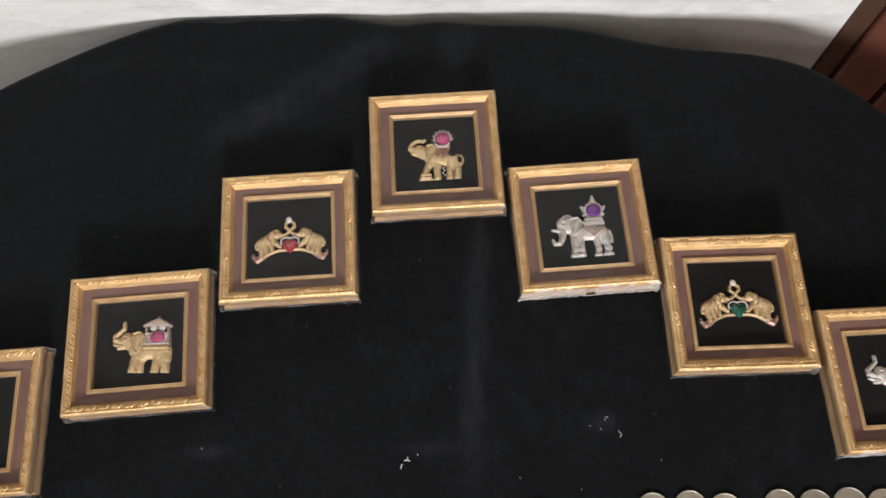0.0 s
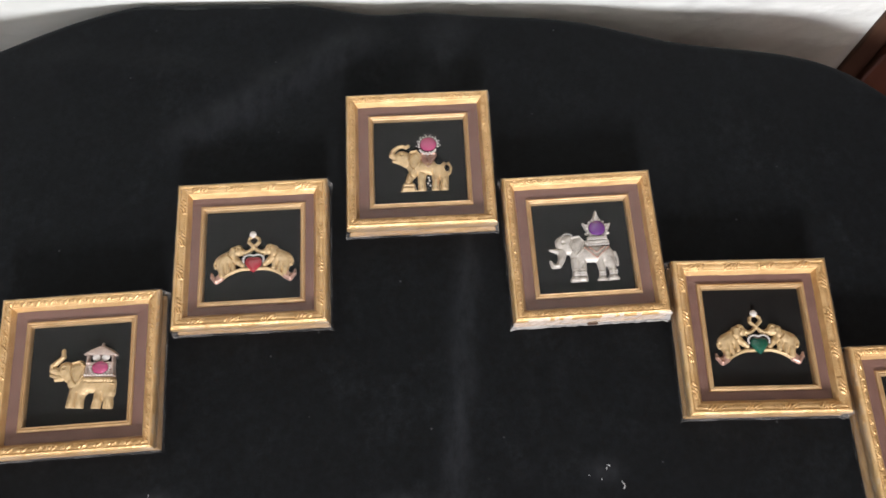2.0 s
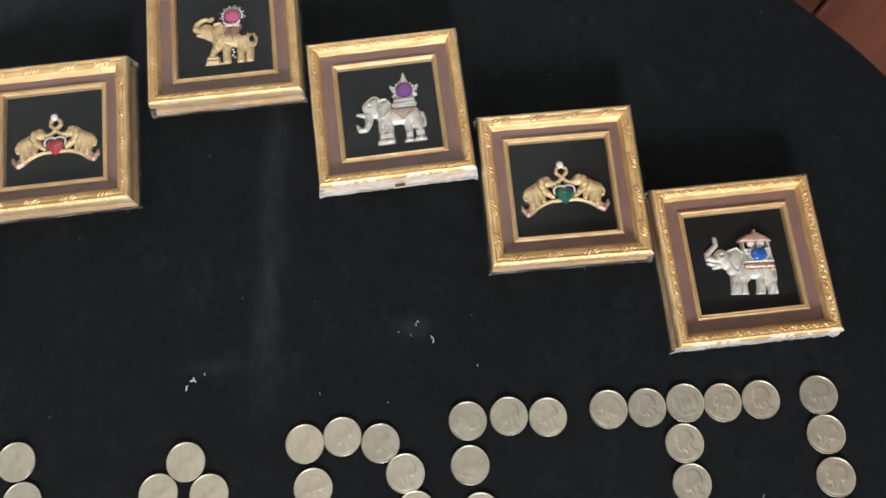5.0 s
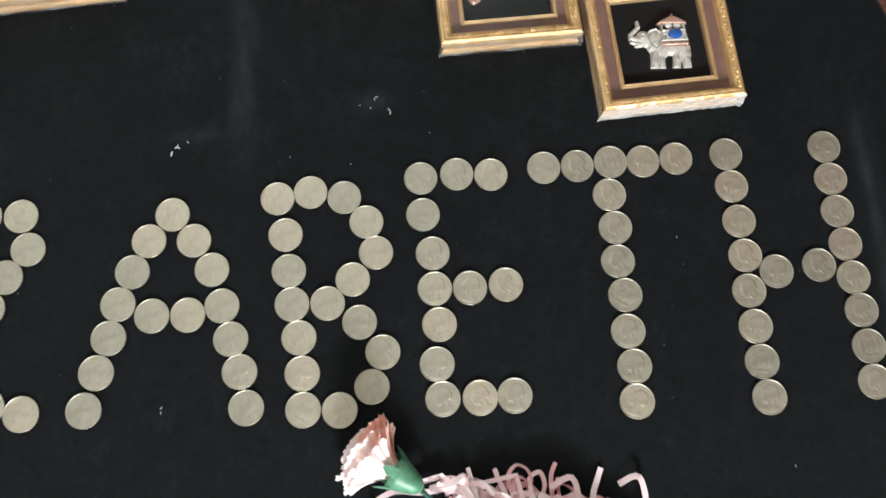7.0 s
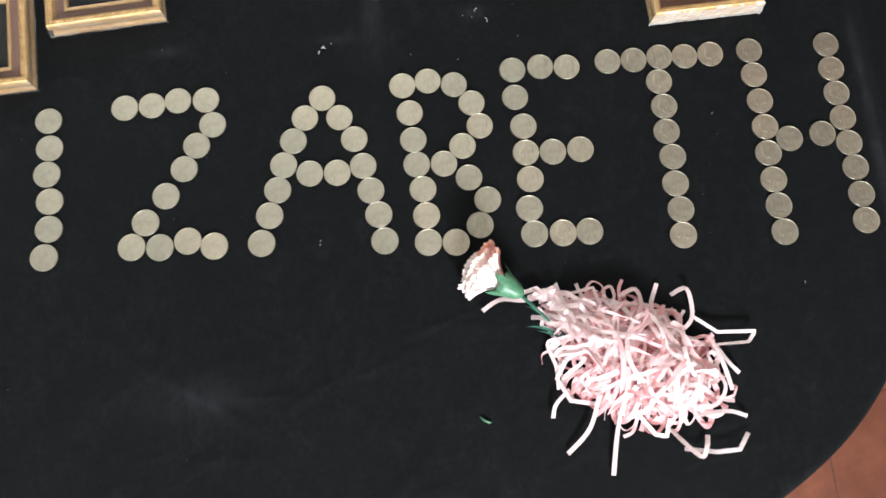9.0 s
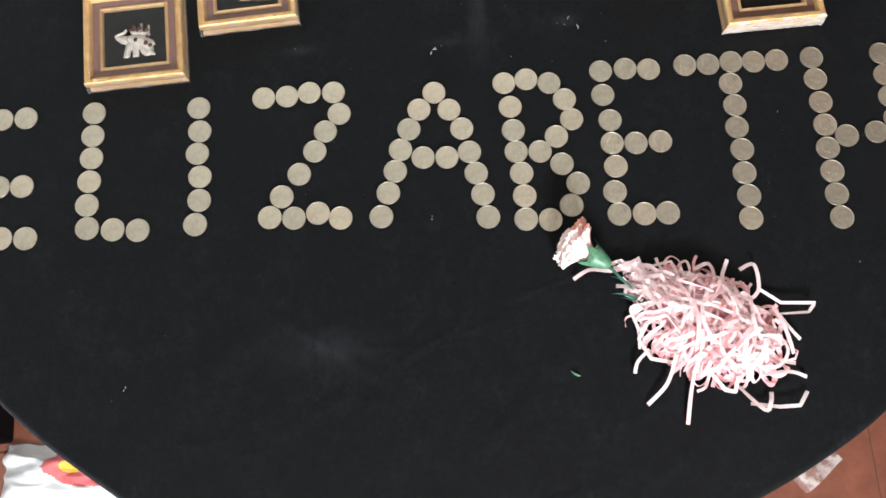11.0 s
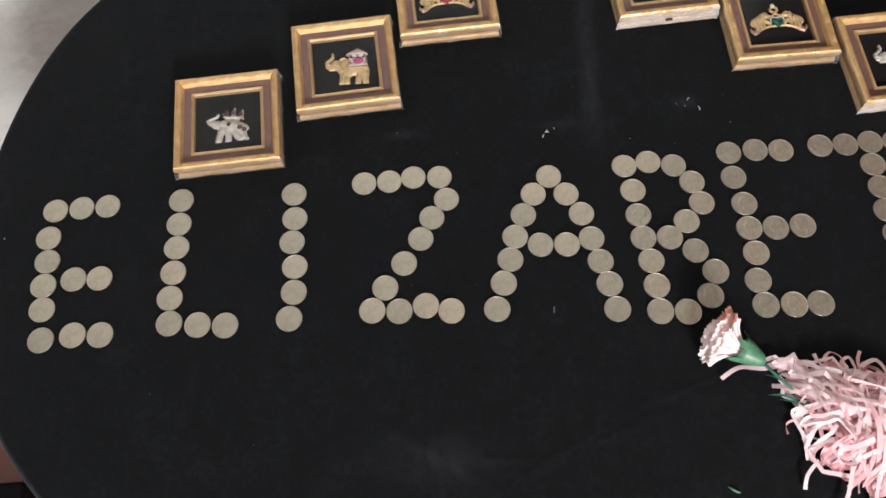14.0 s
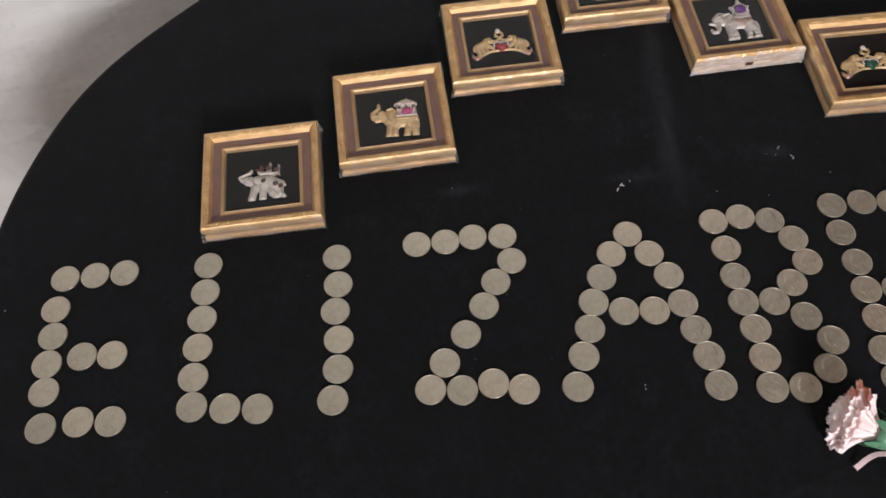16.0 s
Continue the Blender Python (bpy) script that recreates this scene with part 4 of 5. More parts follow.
def rail_mesh(style):
    """One mitred rail with its pressed ornament."""
    n = 280
    prof = np.array(RAIL_PROFILE)
    U = np.linspace(-1, 1, n + 1)
    S, U2 = np.meshgrid(prof[:, 0], U, indexing="ij")
    E = HALF - S * (1.0 if style == "leaf" else 0.87)
    X = U2 * E
    Z = np.repeat(prof[:, 1:2], n + 1, axis=1)
    band = np.clip((S - 0.0034) / 0.0004, 0, 1) * np.clip((0.0084 - S) / 0.0004, 0, 1) * (Z > 0.02) * np.clip((1 - np.abs(U2)) / 0.03, 0, 1)
    uneven = 0.12 * np.sin(X * 900 + S * 700) * np.sin(X * 390 + 1.3)
    Z = Z + 0.001 * band * (pressed_pattern(style, X * 1000, S * 1000) * (1 + uneven) - 0.25)
    Y = -E + 0.00012 * np.sin(X * 160 + 2 * Z * 900)
    co = np.stack([X.ravel(), Y.ravel(), Z.ravel()], 1)
    m = len(prof)
    ids = np.arange(m * (n + 1)).reshape(m, n + 1)
    quads = np.stack([ids[:-1, :-1].ravel(), ids[:-1, 1:].ravel(), ids[1:, 1:].ravel(), ids[1:, :-1].ravel()], 1)
    me = mesh_from("frame_rail", co.tolist(), quads.tolist(), GOLD_FRAME)
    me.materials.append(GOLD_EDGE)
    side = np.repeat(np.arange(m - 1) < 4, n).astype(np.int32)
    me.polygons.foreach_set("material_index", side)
    return me


RAILS = {s: rail_mesh(s) for s in ("leaf", "key", "vine")}


def bead_row_mesh():
    bm = bmesh.new()
    for k in range(40):
        x = -0.0395 + 0.079 * k / 39
        bmesh.ops.create_icosphere(bm, subdivisions=1, radius=0.00075, matrix=Matrix.Translation((x, -0.0408, 0.0179)))
    me = bpy.data.meshes.new("bead_row")
    bm.to_mesh(me)
    bm.free()
    me.materials.append(GOLD)
    return me


BEADS = bead_row_mesh()


def film_mesh(slack, south_glare):
    """Thin clear wrap, folded tight round the frame and puckered at the corners, where the ends are heat-sealed."""
    bm = bmesh.new()
    rng = random.Random(9)
    n = 36
    rings = []
    for e, z in ((HALF - 0.006, 0.0250), (HALF - 0.0012, 0.0242), (HALF + 0.0005, 0.0212), (HALF + 0.0008, 0.0150), (HALF + 0.0009, 0.008), (HALF + 0.0012, 0.0006)):
        ring = []
        for q in range(4):
            for k in range(n):
                u = -1 + 2 * k / n
                j = rng.uniform(-1, 1) * (0.0004 if z > 0.02 else slack)
                ear = 0.0014 * max(0.0, abs(u) - 0.93) / 0.07 if z < 0.012 else 0.0
                p = Matrix.Rotation(q * math.pi / 2, 3, "Z") @ Vector((u * (e + ear), -e - ear * 0.6 + j, z + abs(j) * 0.5))
                ring.append(bm.verts.new(p))
        rings.append(ring)
    m = 4 * n
    for a, b in zip(rings, rings[1:]):
        for k in range(m):
            bm.faces.new((b[k], b[(k + 1) % m], a[(k + 1) % m], a[k]))
    bm.faces.new(rings[0])
    me = bpy.data.meshes.new("plastic_wrap")
    bm.to_mesh(me)
    bm.free()
    me.materials.append(FILM)
    me.materials.append(HAZE)
    me.materials.append(HAZE_GLARE)
    for p in me.polygons:
        # only the side towards the light is whitened, in place of real glare
        south = p.normal.y < -0.5
        p.material_index = 0 if abs(p.normal.z) >= 0.5 else 2 if south and south_glare else 1
    return me


WRAPS = {"tight": film_mesh(0.0003, False), "glaring": film_mesh(0.0004, True)}


def picture(x, y, turn, style, label, fill, ox=0.0, oy=0.0, wrap_kind="tight"):
    th = empty("framed_brooch", pose(x, y, TABLE + 0.0015, 0, 0, turn), label, "picture frame", "framed brooches on the cloth")
    for q in range(4):
        turned = pose(0, 0, 0, 0, 0, 90 * q)
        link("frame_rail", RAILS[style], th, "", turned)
        if style == "leaf":
            link("bead_row", BEADS, th, "", turned)
    mitred(((0.0112 if style == "leaf" else 0.0098, 0.0168), (0.0150, 0.0164), (0.0190, 0.0158)), MATBOARD, "mount", th)
    mitred(FILLET_PROFILE, FILLET, "fillet", th)
    part("panel", box_bm((-0.0392, -0.0392, PANEL - 0.0008), (0.0392, 0.0392, PANEL)), VELVET, th, "black velvet panel")
    part("backing_board", box_bm((-HALF + 0.001, -HALF + 0.001, 0.0), (HALF - 0.001, HALF - 0.001, 0.004)), BACKING, th)
    wrap = link("plastic_wrap", WRAPS[wrap_kind], th, "clear shrink wrap")
    wrap.visible_shadow = False
    bm = bmesh.new()
    add_tube(bm, [(0.004 * math.cos(a * math.tau / 12), HALF + 0.002 + 0.004 * math.sin(a * math.tau / 12), 0.004 + 0.001 * math.sin(a)) for a in range(13)], [0.0005] * 13, 5)
    part("hanging_loop", bm, BLACKBOX, th)
    holder = new("brooch")
    holder.parent = th
    holder.matrix_basis = pose(ox * 0.001, oy * 0.001, PANEL) @ Matrix.Diagonal((1, 1, 0.62, 1))
    fill(holder)
    for ob in list(holder.children):
        ob.matrix_basis = holder.matrix_basis @ ob.matrix_basis
        ob.parent = th
    bpy.data.objects.remove(holder)
    return th


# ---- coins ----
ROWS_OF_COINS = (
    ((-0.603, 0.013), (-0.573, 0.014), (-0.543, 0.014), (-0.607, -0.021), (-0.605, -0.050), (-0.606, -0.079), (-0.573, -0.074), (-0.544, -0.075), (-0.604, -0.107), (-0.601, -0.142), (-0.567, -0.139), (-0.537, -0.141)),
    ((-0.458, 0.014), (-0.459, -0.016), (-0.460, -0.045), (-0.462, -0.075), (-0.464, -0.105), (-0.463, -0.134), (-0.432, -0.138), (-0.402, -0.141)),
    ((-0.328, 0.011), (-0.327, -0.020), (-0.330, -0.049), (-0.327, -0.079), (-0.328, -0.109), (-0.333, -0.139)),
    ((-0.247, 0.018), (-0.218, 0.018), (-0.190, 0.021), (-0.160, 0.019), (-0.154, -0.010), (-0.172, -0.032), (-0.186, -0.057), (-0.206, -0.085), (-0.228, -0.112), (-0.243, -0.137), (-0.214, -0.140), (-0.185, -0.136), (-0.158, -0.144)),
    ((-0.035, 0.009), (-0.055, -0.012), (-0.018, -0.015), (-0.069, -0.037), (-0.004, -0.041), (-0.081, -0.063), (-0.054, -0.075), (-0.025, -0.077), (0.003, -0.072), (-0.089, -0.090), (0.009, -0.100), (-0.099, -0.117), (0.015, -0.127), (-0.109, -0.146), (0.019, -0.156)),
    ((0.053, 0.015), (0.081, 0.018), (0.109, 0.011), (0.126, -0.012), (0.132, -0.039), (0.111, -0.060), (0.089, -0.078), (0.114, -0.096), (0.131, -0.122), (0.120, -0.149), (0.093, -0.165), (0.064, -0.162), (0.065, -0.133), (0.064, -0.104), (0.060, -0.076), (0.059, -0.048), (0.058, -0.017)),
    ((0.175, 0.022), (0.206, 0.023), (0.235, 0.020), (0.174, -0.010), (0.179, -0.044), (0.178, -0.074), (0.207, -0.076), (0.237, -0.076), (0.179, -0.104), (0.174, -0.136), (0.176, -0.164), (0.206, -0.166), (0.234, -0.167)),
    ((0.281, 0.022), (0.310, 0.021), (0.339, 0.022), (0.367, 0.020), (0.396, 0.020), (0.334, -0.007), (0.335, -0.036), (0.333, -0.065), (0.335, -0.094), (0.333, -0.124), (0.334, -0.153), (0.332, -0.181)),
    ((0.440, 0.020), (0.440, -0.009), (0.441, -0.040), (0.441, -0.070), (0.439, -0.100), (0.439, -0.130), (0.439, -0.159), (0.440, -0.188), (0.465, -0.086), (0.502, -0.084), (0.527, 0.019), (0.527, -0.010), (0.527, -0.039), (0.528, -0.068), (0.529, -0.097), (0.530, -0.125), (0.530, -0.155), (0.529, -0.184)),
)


def coin_mesh(kind):
    """A round coin with a narrow raised rim and a worn relief: a head in profile, or a shield."""
    R, T, seg = 0.01425, 0.0019, 72
    radii = [0.04 + 0.0365 * k for k in range(25)] + [0.945, 0.962, 0.972, 0.988, 1.0]
    verts, faces = [(0.0, 0.0, T - 0.0003)], []
    if kind < 2:
        lean = 0.06 * kind
        shapes = [(-0.02 + lean, 0.16, 0.40, 0.46, 1.0), (0.10, 0.36, 0.42, 0.34, 1.15), (-0.36 + lean, 0.10, 0.16, 0.12, 0.8), (-0.26, -0.12, 0.20, 0.20, 0.9), (0.06, -0.34, 0.24, 0.36, 0.9), (-0.02, -0.66, 0.52, 0.20, 0.95), (0.34, 0.12, 0.20, 0.26, 1.1)]
    else:
        shapes = [(0.0, 0.0, 0.34, 0.42, 0.8), (0.0, 0.5, 0.22, 0.16, 1.1), (-0.48, 0.0, 0.16, 0.40, 1.0), (0.48, 0.0, 0.16, 0.40, 1.0), (0.0, -0.56, 0.4, 0.1, 1.0), (-0.15, 0.1, 0.12, 0.14, 1.2), (0.15, -0.12, 0.12, 0.14, 1.2)]

    def height(x, y):
        z = 0.0
        for cx, cy, rx, ry, h in shapes:
            d = ((x - cx) / rx) ** 2 + ((y - cy) / ry) ** 2
            if d < 1:
                z = max(z, h * min(1.0, 1.6 * (1 - d) ** 0.5))
        r, a = math.hypot(x, y), math.atan2(y, x)
        if 0.76 < r < 0.90 and not (kind < 2 and -2.3 < a < -0.8):
            z = max(z, 0.45 * max(0.0, math.sin(a * 26 + 1.3 * math.sin(a * 7))) * math.sin((r - 0.76) / 0.14 * math.pi))
        if kind < 2:
            z += 0.9 * math.exp(-((x + 0.10 + 0.25 * (y + 0.36)) / 0.045) ** 2 - ((y + 0.40) / 0.17) ** 2)
        return (0.00027 if kind < 2 else 0.00016) * z

    for f in radii:
        for k in range(seg):
            a = math.tau * k / seg
            x, y = f * math.cos(a), f * math.sin(a)
            lip = 0.00036 * max(0.0, min(1.0, (f - 0.946) / 0.024)) - (0.0003 if f > 0.99 else 0.0)
            verts.append((R * x, R * y, T - 0.0005 + lip + (height(x, y) if f < 0.93 else 0.0)))
    for f, z in ((1.0, 0.0003), (0.975, 0.0)):
        verts += [(R * f * math.cos(math.tau * k / seg), R * f * math.sin(math.tau * k / seg), z) for k in range(seg)]
    faces += [(0, 1 + k, 1 + (k + 1) % seg) for k in range(seg)]
    for n in range(len(radii) + 1):
        a, b = 1 + n * seg, 1 + (n + 1) * seg
        faces += [(a + k, b + k, b + (k + 1) % seg, a + (k + 1) % seg) for k in range(seg)]
    return mesh_from("coin", verts, faces, COIN)


COIN_MESHES = (coin_mesh(0), coin_mesh(1), coin_mesh(2))
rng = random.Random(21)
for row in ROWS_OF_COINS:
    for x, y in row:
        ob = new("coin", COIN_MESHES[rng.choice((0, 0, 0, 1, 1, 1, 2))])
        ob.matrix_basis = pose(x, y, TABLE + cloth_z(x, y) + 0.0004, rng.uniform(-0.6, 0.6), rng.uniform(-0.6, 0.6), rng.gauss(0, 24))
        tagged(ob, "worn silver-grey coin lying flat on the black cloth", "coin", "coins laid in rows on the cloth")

picture(-0.4035, 0.1065, 2.5, "key", "gilt-framed silver elephant brooch with dark garnets, shrink-wrapped", elephant_garnets, -1.5, 2.2)
picture(-0.2635, 0.1738, 3.3, "key", "gilt-framed gold elephant brooch carrying a pink-stoned howdah, shrink-wrapped", lambda p: elephant_howdah(p, GOLD, HOUSE, HOUSE, GOLD, PINK, "oval pink stone"), 4.8, 0.7)
picture(-0.1355, 0.2692, 2.3, "leaf", "gilt-framed pair of gold elephants round a red heart stone, shrink-wrapped", lambda p: elephant_pair(p, RUBY, "red heart-shaped stone"), 0.5, 2.0)
picture(0.0008, 0.3510, 1.9, "vine", "gilt-framed gold elephant brooch with a round pink stone, shrink-wrapped", elephant_round_gem, 0.0, 2.5)
violet = picture(0.1334, 0.2720, 2.8, "vine", "gilt-framed silver elephant brooch with a violet stone and spire, shrink-wrapped", elephant_spire, 0.9, 2.0, "glaring")
# added dark block that imitates a gap in the glare on the wrap
part("sticker", box_bm((-0.003, -HALF - 0.0028, 0.008), (0.005, -HALF - 0.0019, 0.0115)), DARKWOOD, violet, "small dark block for a gap in the wrap's glare")
picture(0.2643, 0.1950, 0.4, "leaf", "gilt-framed pair of gold elephants round a green heart stone, shrink-wrapped", lambda p: elephant_pair(p, GREEN, "green heart-shaped stone"), 1.1, 3.2)
picture(0.3945, 0.1245, 1.6, "vine", "gilt-framed silver elephant brooch carrying a blue-stoned howdah, shrink-wrapped", lambda p: elephant_howdah(p, SILVER, SILVER, COPPER, COPPER, BLUE, "oval blue stone"), 1.9, 1.4, "glaring")

STRANDS = (
    ((0.112, -0.240), (0.131, -0.231), (0.156, -0.234), (0.198, -0.232), (0.229, -0.258)),
    ((0.149, -0.227), (0.169, -0.223), (0.187, -0.242), (0.204, -0.267)),
    ((0.190, -0.219), (0.194, -0.237), (0.199, -0.261), (0.226, -0.275)),
    ((0.198, -0.232), (0.227, -0.228), (0.229, -0.249), (0.216, -0.268)),
    ((0.252, -0.240), (0.270, -0.234), (0.270, -0.254), (0.256, -0.270)),
    ((0.307, -0.243), (0.323, -0.239), (0.324, -0.268), (0.306, -0.283)),
    ((0.327, -0.268), (0.347, -0.286), (0.386, -0.289), (0.377, -0.299), (0.340, -0.298)),
    ((0.341, -0.293), (0.347, -0.316), (0.354, -0.345)),
    ((0.345, -0.299), (0.353, -0.317), (0.364, -0.329)),
    ((0.330, -0.314), (0.346, -0.339), (0.334, -0.357), (0.314, -0.358)),
    ((0.315, -0.366), (0.344, -0.365), (0.364, -0.372)),
    ((0.285, -0.377), (0.309, -0.405), (0.317, -0.397), (0.321, -0.386)),
    ((0.296, -0.397), (0.326, -0.403), (0.349, -0.403), (0.362, -0.388)),
    ((0.238, -0.350), (0.230, -0.377), (0.222, -0.415)),
    ((0.217, -0.337), (0.204, -0.368), (0.180, -0.390)),
    ((0.190, -0.328), (0.174, -0.341), (0.170, -0.354)),
    ((0.183, -0.277), (0.173, -0.281), (0.179, -0.305), (0.179, -0.327)),
    ((0.188, -0.300), (0.178, -0.316), (0.189, -0.339), (0.216, -0.345)),
    ((0.254, -0.360), (0.268, -0.380), (0.279, -0.383), (0.284, -0.366)),
)
LINTS = (
    (-0.031, 0.068, 0.008, 3), (0.154, 0.086, 0.006, 2), (0.144, 0.099, 0.0045, 2), (0.138, 0.091, 0.003, 1), (0.128, 0.093, 0.003, 1), (-0.020, 0.074, 0.004, 1),
    (-0.048, -0.152, 0.004, 2), (0.451, -0.242, 0.004, 1), (-0.414, -0.329, 0.0045, 2), (-0.659, -0.019, 0.004, 1), (0.117, 0.040, 0.003, 1), (0.066, 0.050, 0.003, 1), (-0.206, 0.082, 0.003, 1), (0.384, -0.050, 0.004, 1), (0.187, 0.063, 0.003, 1),
)
STRIP_X, STRIP_Y = 0.352, -0.486


# ---- carnation and shredded paper ----
def carnation():
    """A pink carnation lying on its side: calyx, stem, leaf blades and ruffled petals."""
    axis = Vector((-0.79, 0.60, -0.04)).normalized()
    side = Vector((0, 0, 1)).cross(axis).normalized()
    up = axis.cross(side)
    base = Vector((0.151, -0.229, TABLE + 0.021))
    th = empty("carnation", Matrix.Identity(4), "pink carnation with a green calyx lying on the black cloth", "flower")

    def world(a, s, u):
        p = base + axis * a + side * s + up * u
        p.z = max(p.z, TABLE + 0.0015)
        return p

    bm = bmesh.new()
    add_tube(bm, [world(a, 0, 0) for a in (-0.003, 0.0, 0.004, 0.010, 0.016, 0.023)], [0.0026, 0.0058, 0.0082, 0.0104, 0.0124, 0.0142], 18)
    calyx = part("calyx", bm, LEAF, th, "green calyx", smooth=True)
    for k in range(5):
        a = math.tau * k / 5 + 0.3
        bm = bmesh.new()
        vs = []
        for t, w in ((0.0, 0.0045), (0.6, 0.0036), (1.0, 0.0003)):
            r = 0.0138 + 0.005 * t
            for sgn in (-1, 1):
                aa = a + sgn * w / r
                vs.append(bm.verts.new(world(0.019 + 0.012 * t, r * math.cos(aa), r * math.sin(aa))))
        for i in (0, 2):
            bm.faces.new((vs[i], vs[i + 1], vs[i + 3], vs[i + 2]))
        part("sepal", bm, LEAF, calyx, smooth=True)
    bm = bmesh.new()
    pts = [(0.149, -0.228, 0.021), (0.170, -0.250, 0.014), (0.195, -0.278, 0.012), (0.230, -0.305, 0.016), (0.262, -0.325, 0.018)]
    add_tube(bm, [(x, y, TABLE + z) for x, y, z in pts], [0.0020, 0.0015, 0.0015, 0.0015, 0.0015], 8)
    part("stem", bm, STEM, th, "", smooth=True)
    for p0, p1, p2 in (((0.195, -0.279), (0.172, -0.262), (0.154, -0.261)), ((0.20, -0.283), (0.180, -0.272), (0.165, -0.266)), ((0.19, -0.27), (0.197, -0.25), (0.196, -0.235)), ((0.182, -0.262), (0.168, -0.246), (0.156, -0.240))):
        bm = bmesh.new()
        rows = []
        for k in range(9):
            t = k / 8
            q = Vector(p0) * (1 - t) ** 2 + Vector(p1) * 2 * t * (1 - t) + Vector(p2) * t * t
            d = (Vector(p2) - Vector(p0)).normalized()
            n = Vector((-d.y, d.x)) * (0.0016 * math.sin(math.pi * (0.12 + 0.86 * t)))
            z = TABLE + 0.006 + 0.012 * math.sin(math.pi * t) * 0.7
            rows.append([bm.verts.new((q.x + n.x, q.y + n.y, z)), bm.verts.new((q.x, q.y, z - 0.0006)), bm.verts.new((q.x - n.x, q.y - n.y, z))])
        for a, b in zip(rows, rows[1:]):
            bm.faces.new((a[0], a[1], b[1], b[0]))
            bm.faces.new((a[1], a[2], b[2], b[1]))
        part("leaf_blade", bm, STEM, th, smooth=True)
    rng = random.Random(12)
    for layer, (count, lo, hi, length) in enumerate(((13, 36, 47, 0.0415), (15, 26, 38, 0.0440), (14, 15, 28, 0.0450), (12, 6, 18, 0.0450), (7, 1, 8, 0.0435))):
        for k in range(count):
            phi = math.tau * (k + 0.5 * layer + rng.uniform(-0.25, 0.25)) / count
            theta = radians(rng.uniform(lo, hi))
            width = radians(rng.uniform(42, 56)) * (1.0 if layer < 2 else 1.4)
            ln, ph, fq = length * rng.uniform(0.9, 1.08), rng.uniform(0, 6), rng.uniform(6, 10)
            verts, faces, nu, nv = [], [], 26, 8
            for i in range(nv + 1):
                t = i / nv
                for j in range(nu + 1):
                    u = -1 + 2 * j / nu
                    open_a = theta * (0.35 + 0.65 * t ** 0.8)
                    frill = 0.0014 * t ** 3 * math.sin(fq * u + ph) + 0.0006 * t ** 4 * math.sin(19 * u + 2 * ph)
                    reach = ln * t * (1 - 0.13 * u * u) + (t ** 6) * (0.0009 * math.sin(23 * u + ph) + 0.0006 * math.sin(41 * u + 2 * ph))
                    ang = phi + u * width * (0.35 + 0.65 * t) * 0.55 / max(0.35, math.sin(open_a) + 0.25)
                    rad = 0.0048 + reach * math.sin(open_a) + frill * math.cos(open_a)
                    alo = 0.016 + reach * math.cos(open_a) - frill * math.sin(open_a)
                    verts.append(world(alo, rad * math.cos(ang), rad * math.sin(ang)))
            for i in range(nv):
                for j in range(nu):
                    a = i * (nu + 1) + j
                    faces.append((a, a + 1, a + nu + 2, a + nu + 1))
            # petals on the side away from the light take the coral colour
            coral = layer < 3 and math.cos(phi) < -0.28 and math.sin(phi) > -0.3
            link("petal", mesh_from("petal", verts, faces, SHADED_PETAL if coral else PETAL), th, "outer petal on the shaded side, painted coral" if coral else "")
    return th


carnation()


def ribbon(name, pts, width, rng, parent, lift=0.0, twist=1.0, material=PAPER):
    """A narrow strip of tissue paper along a smooth line."""
    pts = [Vector(p) for p in pts]
    fine = []
    n, folded = len(pts), rng.random() < 0.25
    for i in range(n - 1):
        p0, p1, p2, p3 = pts[max(i - 1, 0)], pts[i], pts[i + 1], pts[min(i + 2, n - 1)]
        for k in range(5):
            t = k / 5
            if folded:
                fine.append(p1.lerp(p2, t))
                continue
            fine.append(0.5 * (2 * p1 + (p2 - p0) * t + (2 * p0 - 5 * p1 + 4 * p2 - p3) * t * t + (3 * p1 - p0 - 3 * p2 + p3) * t ** 3))
    fine.append(pts[-1])
    roll, rate = rng.uniform(-0.5, 0.5), rng.uniform(-0.035, 0.035) * twist
    verts, faces = [], []
    for i, p in enumerate(fine):
        d = (fine[min(i + 1, len(fine) - 1)] - fine[max(i - 1, 0)]).normalized()
        s = d.cross(Vector((0, 0, 1)))
        s = s.normalized() if s.length > 1e-3 else Vector((1, 0, 0))
        u = s.cross(d)
        a = roll + rate * i + 0.25 * math.sin(i * 0.35 + roll * 5)
        w = (s * math.cos(a) + u * math.sin(a)) * (width / 2)
        nrm = (u * math.cos(a) - s * math.sin(a)) * 0.00012
        for q in (p - w + nrm, p + w + nrm, p + w - nrm, p - w - nrm):
            verts.append((q.x, q.y, max(q.z + lift, TABLE + 0.0012 + (0.0002 if q.z > p.z else 0.0))))
    for i in range(len(fine) - 1):
        b = 4 * i
        for k in range(4):
            faces.append((b + k, b + (k + 1) % 4, b + 4 + (k + 1) % 4, b + 4 + k))
    faces += [(3, 2, 1, 0), tuple(len(verts) - 4 + k for k in range(4))]
    return link(name, mesh_from(name, verts, faces, material, smooth=False), parent)


pile = empty("shredded_paper", Matrix.Identity(4), "heap of curled pale pink shredded tissue paper on the cloth", "paper shreds")
rng = random.Random(4)
PX, PY = 0.258, -0.302


def heap(x, y):
    """Height of the heap over the cloth, and how far out a place lies in it."""
    dx, dy = x - PX, y - PY
    along, across = 0.86 * dx - 0.51 * dy, 0.51 * dx + 0.86 * dy
    e = math.hypot(along / 0.092, across / 0.059)
    return 0.036 * max(0.0, 1 - e * e) ** 0.7, e


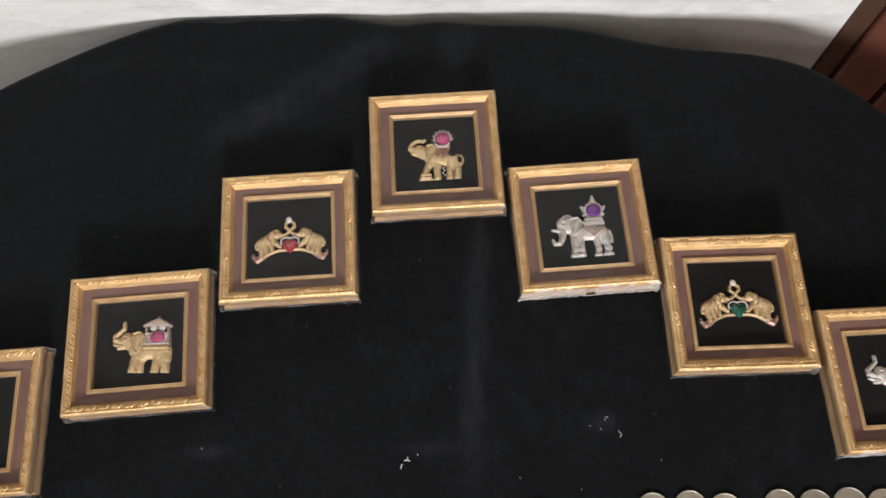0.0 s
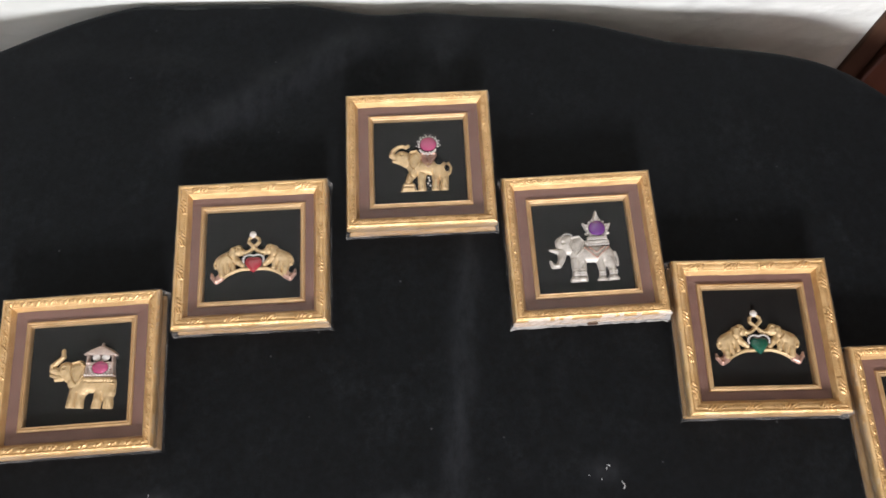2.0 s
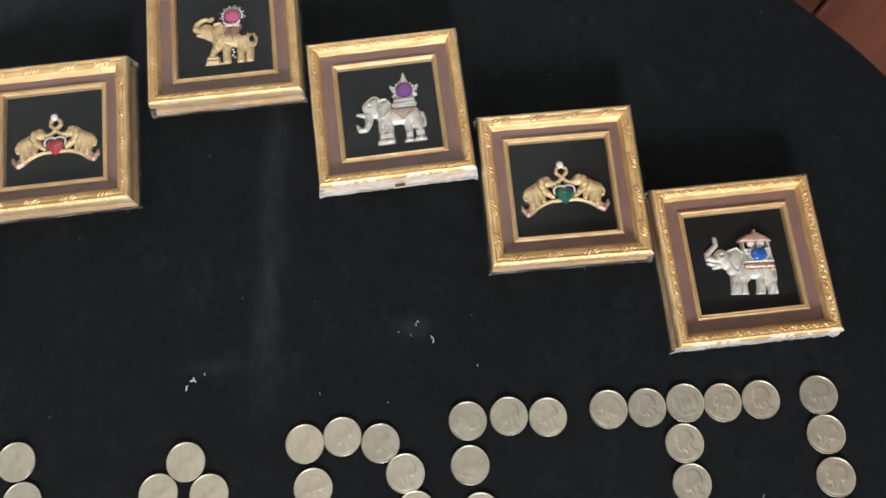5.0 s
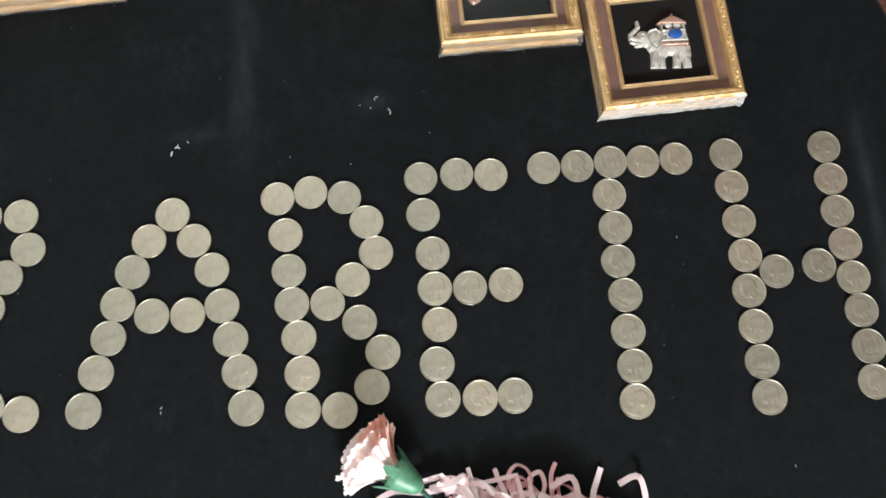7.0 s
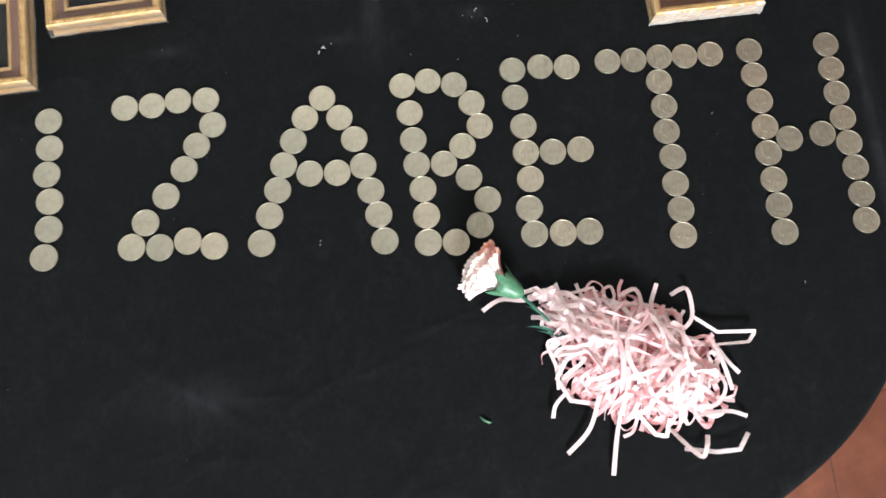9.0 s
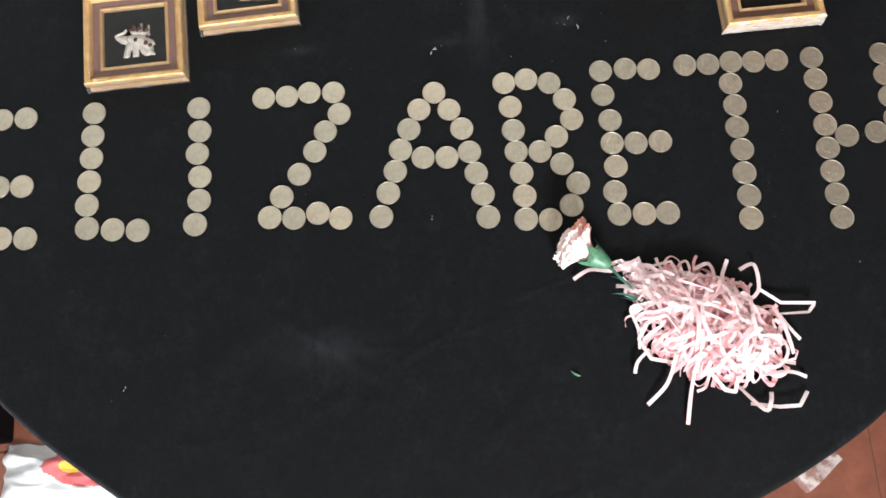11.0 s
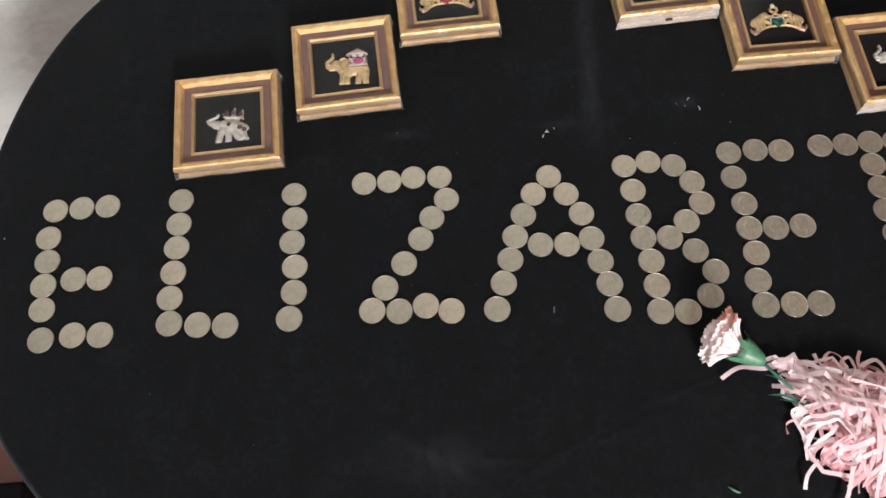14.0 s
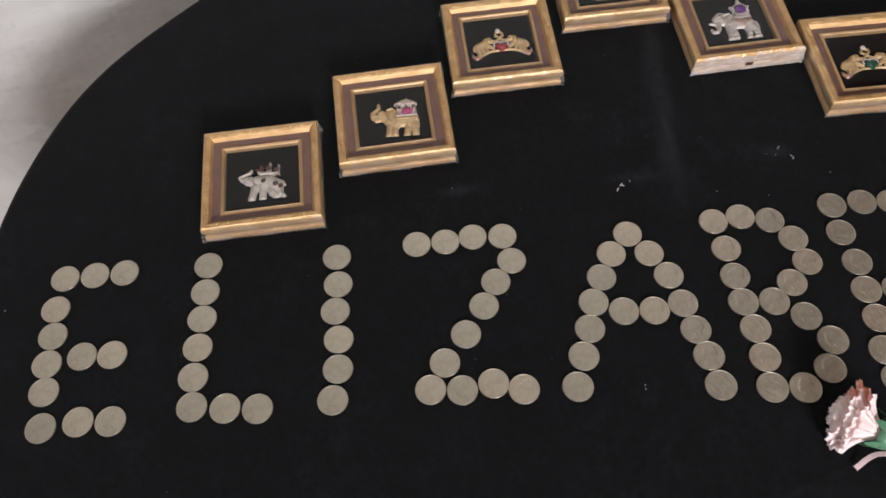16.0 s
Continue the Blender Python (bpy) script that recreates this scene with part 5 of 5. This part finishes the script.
for n in range(230):
    r, a = math.sqrt(rng.random()) * 0.82, rng.uniform(0, math.tau)
    ax, ac = 0.089 * r * math.cos(a), 0.056 * r * math.sin(a)
    x, y = PX + 0.86 * ax + 0.51 * ac, PY - 0.51 * ax + 0.86 * ac
    head, turn = rng.uniform(0, math.tau), rng.uniform(-0.34, 0.34)
    level, pts = 0.1 + 0.9 * (n / 230), []
    for k in range(rng.randint(8, 15)):
        h, e = heap(x, y)
        z = TABLE + 0.003 + h * level + 0.003 * math.sin(k * 0.9 + n) * level
        pts.append((x, y, max(z, TABLE + 0.0025)))
        if e > 0.82:
            back = math.atan2(PY - y, PX - x)
            head += 1.5 * math.sin(back - head)
        head += turn + rng.uniform(-0.16, 0.16)
        if rng.random() < 0.07:
            turn, head = -turn, head + rng.choice((-1, 1)) * rng.uniform(1.2, 2.2)
        x, y = x + 0.0095 * math.cos(head), y + 0.0095 * math.sin(head)
        if heap(x, y)[1] > 1.22 and k > 3:
            break
    # lower strips and some upper ones: the heap's inner shade as pinker colour
    ribbon("paper_strip", pts, rng.uniform(0.0034, 0.0051), rng, pile, material=SHADED_PAPER if n < 140 or n % 4 == 0 else PAPER)
for n in range(14):
    x, y = rng.uniform(0.158, 0.185), rng.uniform(-0.262, -0.228)
    head, pts = rng.uniform(-1.4, 0.5), []
    for k in range(rng.randint(5, 8)):
        pts.append((x, y, TABLE + 0.003 + 0.9 * heap(x, y)[0] + rng.uniform(0.0, 0.012)))
        if y > -0.226:
            head = -0.6
        head += rng.uniform(-0.7, 0.7) + 0.5 * math.sin(math.atan2(PY - y, PX - x) - head)
        x, y = x + 0.0095 * math.cos(head), y + 0.0095 * math.sin(head)
    ribbon("paper_strip", pts, rng.uniform(0.0038, 0.0056), rng, pile)
for row in STRANDS:
    pts = []
    for k, (x, y) in enumerate(row):
        pts.append((x, y, TABLE + 0.003 + 0.8 * heap(x, y)[0] + (0.006 if 0 < k < len(row) - 1 else 0.001)))
    ribbon("paper_strip", pts, rng.uniform(0.0038, 0.0050), rng, pile, 0.0, 0.5)


# ---- lint and scraps on the cloth ----
def scrap(name, x, y, size, bits, material, label, category, seed):
    rng = random.Random(seed)
    bm = bmesh.new()
    for k in range(bits):
        a, r = rng.uniform(0, math.tau), size * 0.5 * rng.random()
        px, py, head = r * math.cos(a), r * math.sin(a), rng.uniform(0, math.tau)
        pts = []
        for j in range(4):
            pts.append((px, py, 0.0007 + 0.0005 * math.sin(j * 1.7 + k)))
            head += rng.uniform(-0.9, 0.9)
            px, py = px + size * 0.2 * math.cos(head), py + size * 0.2 * math.sin(head)
        add_tube(bm, pts, [size * 0.05, size * 0.09, size * 0.08, size * 0.03], 5)
    ob = part(name, bm, material, None, label, smooth=True)
    ob.matrix_basis = pose(x, y, TABLE + cloth_z(x, y) + 0.0002)
    return tagged(ob, label, category)


for k, (x, y, size, bits) in enumerate(LINTS):
    tagged(scrap("lint", x, y, size, bits, LINT, "tiny scrap of white lint stuck to the black cloth", "lint", 30 + k), group="lint on the cloth")

bm = bmesh.new()
add_tube(bm, [(0.0975, -0.3455, TABLE + 0.0015), (0.101, -0.349, TABLE + 0.003), (0.106, -0.3515, TABLE + 0.0015), (0.1085, -0.352, TABLE + 0.0015)], [0.0004, 0.0011, 0.0012, 0.0006], 6)
tagged(part("leaf_scrap", bm, LEAF, None, "small green leaf scrap on the black cloth", smooth=True), category="leaf scrap")


# ---- things on the floor beside the table ----
case = empty("black_case", pose(-1.09, -0.272, 0), "plain black box standing on the tiled floor", "box")
part("body", box_bm((-0.19, -0.083, 0.0), (0.156, 0.083, 0.105), 0.008), BLACKBOX, case)
part("lid", box_bm((-0.192, -0.085, 0.1055), (0.158, 0.085, 0.13), 0.008), BLACKBOX, case)


def crumple(name, cx, cy, w, d, h, turn, seed, material, parent=None, patch=None, lift=0.0, oval=False):
    """A crumpled sheet of thin plastic, hollow below."""
    noise_off = Vector((seed * 3.1, seed * 1.7, 0))
    n, verts, faces = 40, [], []
    for i in range(n + 1):
        for j in range(n + 1):
            u, v = -1 + 2 * i / n, -1 + 2 * j / n
            if patch:
                u, v = patch[0] + u * patch[2], patch[1] + v * patch[3]
            k = noise.noise(Vector((2.2 * u, 2.2 * v, 0)) + noise_off)
            f = abs(noise.noise(Vector((3 * u, 3 * v, 2)) + noise_off))
            edge = max(0.0, 1 - max(abs(u), abs(v)) ** 4)
            z = h * edge * (0.6 + 0.5 * k + 0.25 * f) + 0.002
            verts.append((u * w * (1 + 0.12 * k), v * d * (1 + 0.16 * noise.noise(Vector((3 * v, 3 * u, 7)) + noise_off)), max(z, 0.002) + lift))
    for i in range(n):
        for j in range(n):
            a = i * (n + 1) + j
            if oval and math.hypot(2 * i / n - 1, 2 * j / n - 1) > 1:
                continue
            faces.append((a, a + n + 1, a + n + 2, a + 1))
    m = pose(cx, cy, 0, 0, 0, turn) if parent is None else None
    return link(name, mesh_from(name, verts, faces, material, smooth=False), parent, "", m)


bag = tagged(crumple("plastic_bag", -0.802, -0.424, 0.150, 0.055, 0.045, -4, 2, BAG), "crumpled white plastic bag with red and yellow print", "plastic bag")
crumple("red_print", 0, 0, 0.150, 0.055, 0.045, 0, 2, BAGRED, bag, (0.30, 0.25, 0.68, 0.72), 0.0015, True)
crumple("yellow_print", 0, 0, 0.150, 0.055, 0.045, 0, 2, BAGYEL, bag, (0.0, 0.26, 0.16, 0.22), 0.003, True)
tagged(crumple("plastic_bag", -0.922, -0.251, 0.028, 0.024, 0.04, 30, 5, BAG), "small crumpled clear-white plastic bag on the floor", "plastic bag")

# clear plastic strip that sticks out from under the cloth's edge
bm = bmesh.new()
rows = []
for k in range(7):
    t = k / 6
    rows.append([bm.verts.new((STRIP_X + 0.05 * t - 0.012 * s, STRIP_Y + 0.036 * t + 0.018 * s, 0.700 + 0.003 * math.sin(5 * t) - 0.004 * (s + 1))) for s in (-1, 0, 1)])
for a, b in zip(rows, rows[1:]):
    for k in (0, 1):
        bm.faces.new((a[k], a[k + 1], b[k + 1], b[k]))
tagged(part("plastic_strip", bm, FOIL, None, "crinkled clear plastic strip under the cloth's edge", smooth=True), category="plastic strip")

# ---- floor tiles ----
tile_bm = box_bm((-0.1485, -0.1485, -0.004), (0.1485, 0.1485, 0.0), 0.0018)
tile_me = bpy.data.meshes.new("tile")
tile_bm.to_mesh(tile_me)
tile_bm.free()
tile_me.materials.append(TILE)
for i in range(15):
    for j in range(10):
        link("tile", tile_me, floor, "", pose(WEST + 0.15 + 0.3 * i, WALL_Y - 0.15 - 0.3 * j, 0.0))
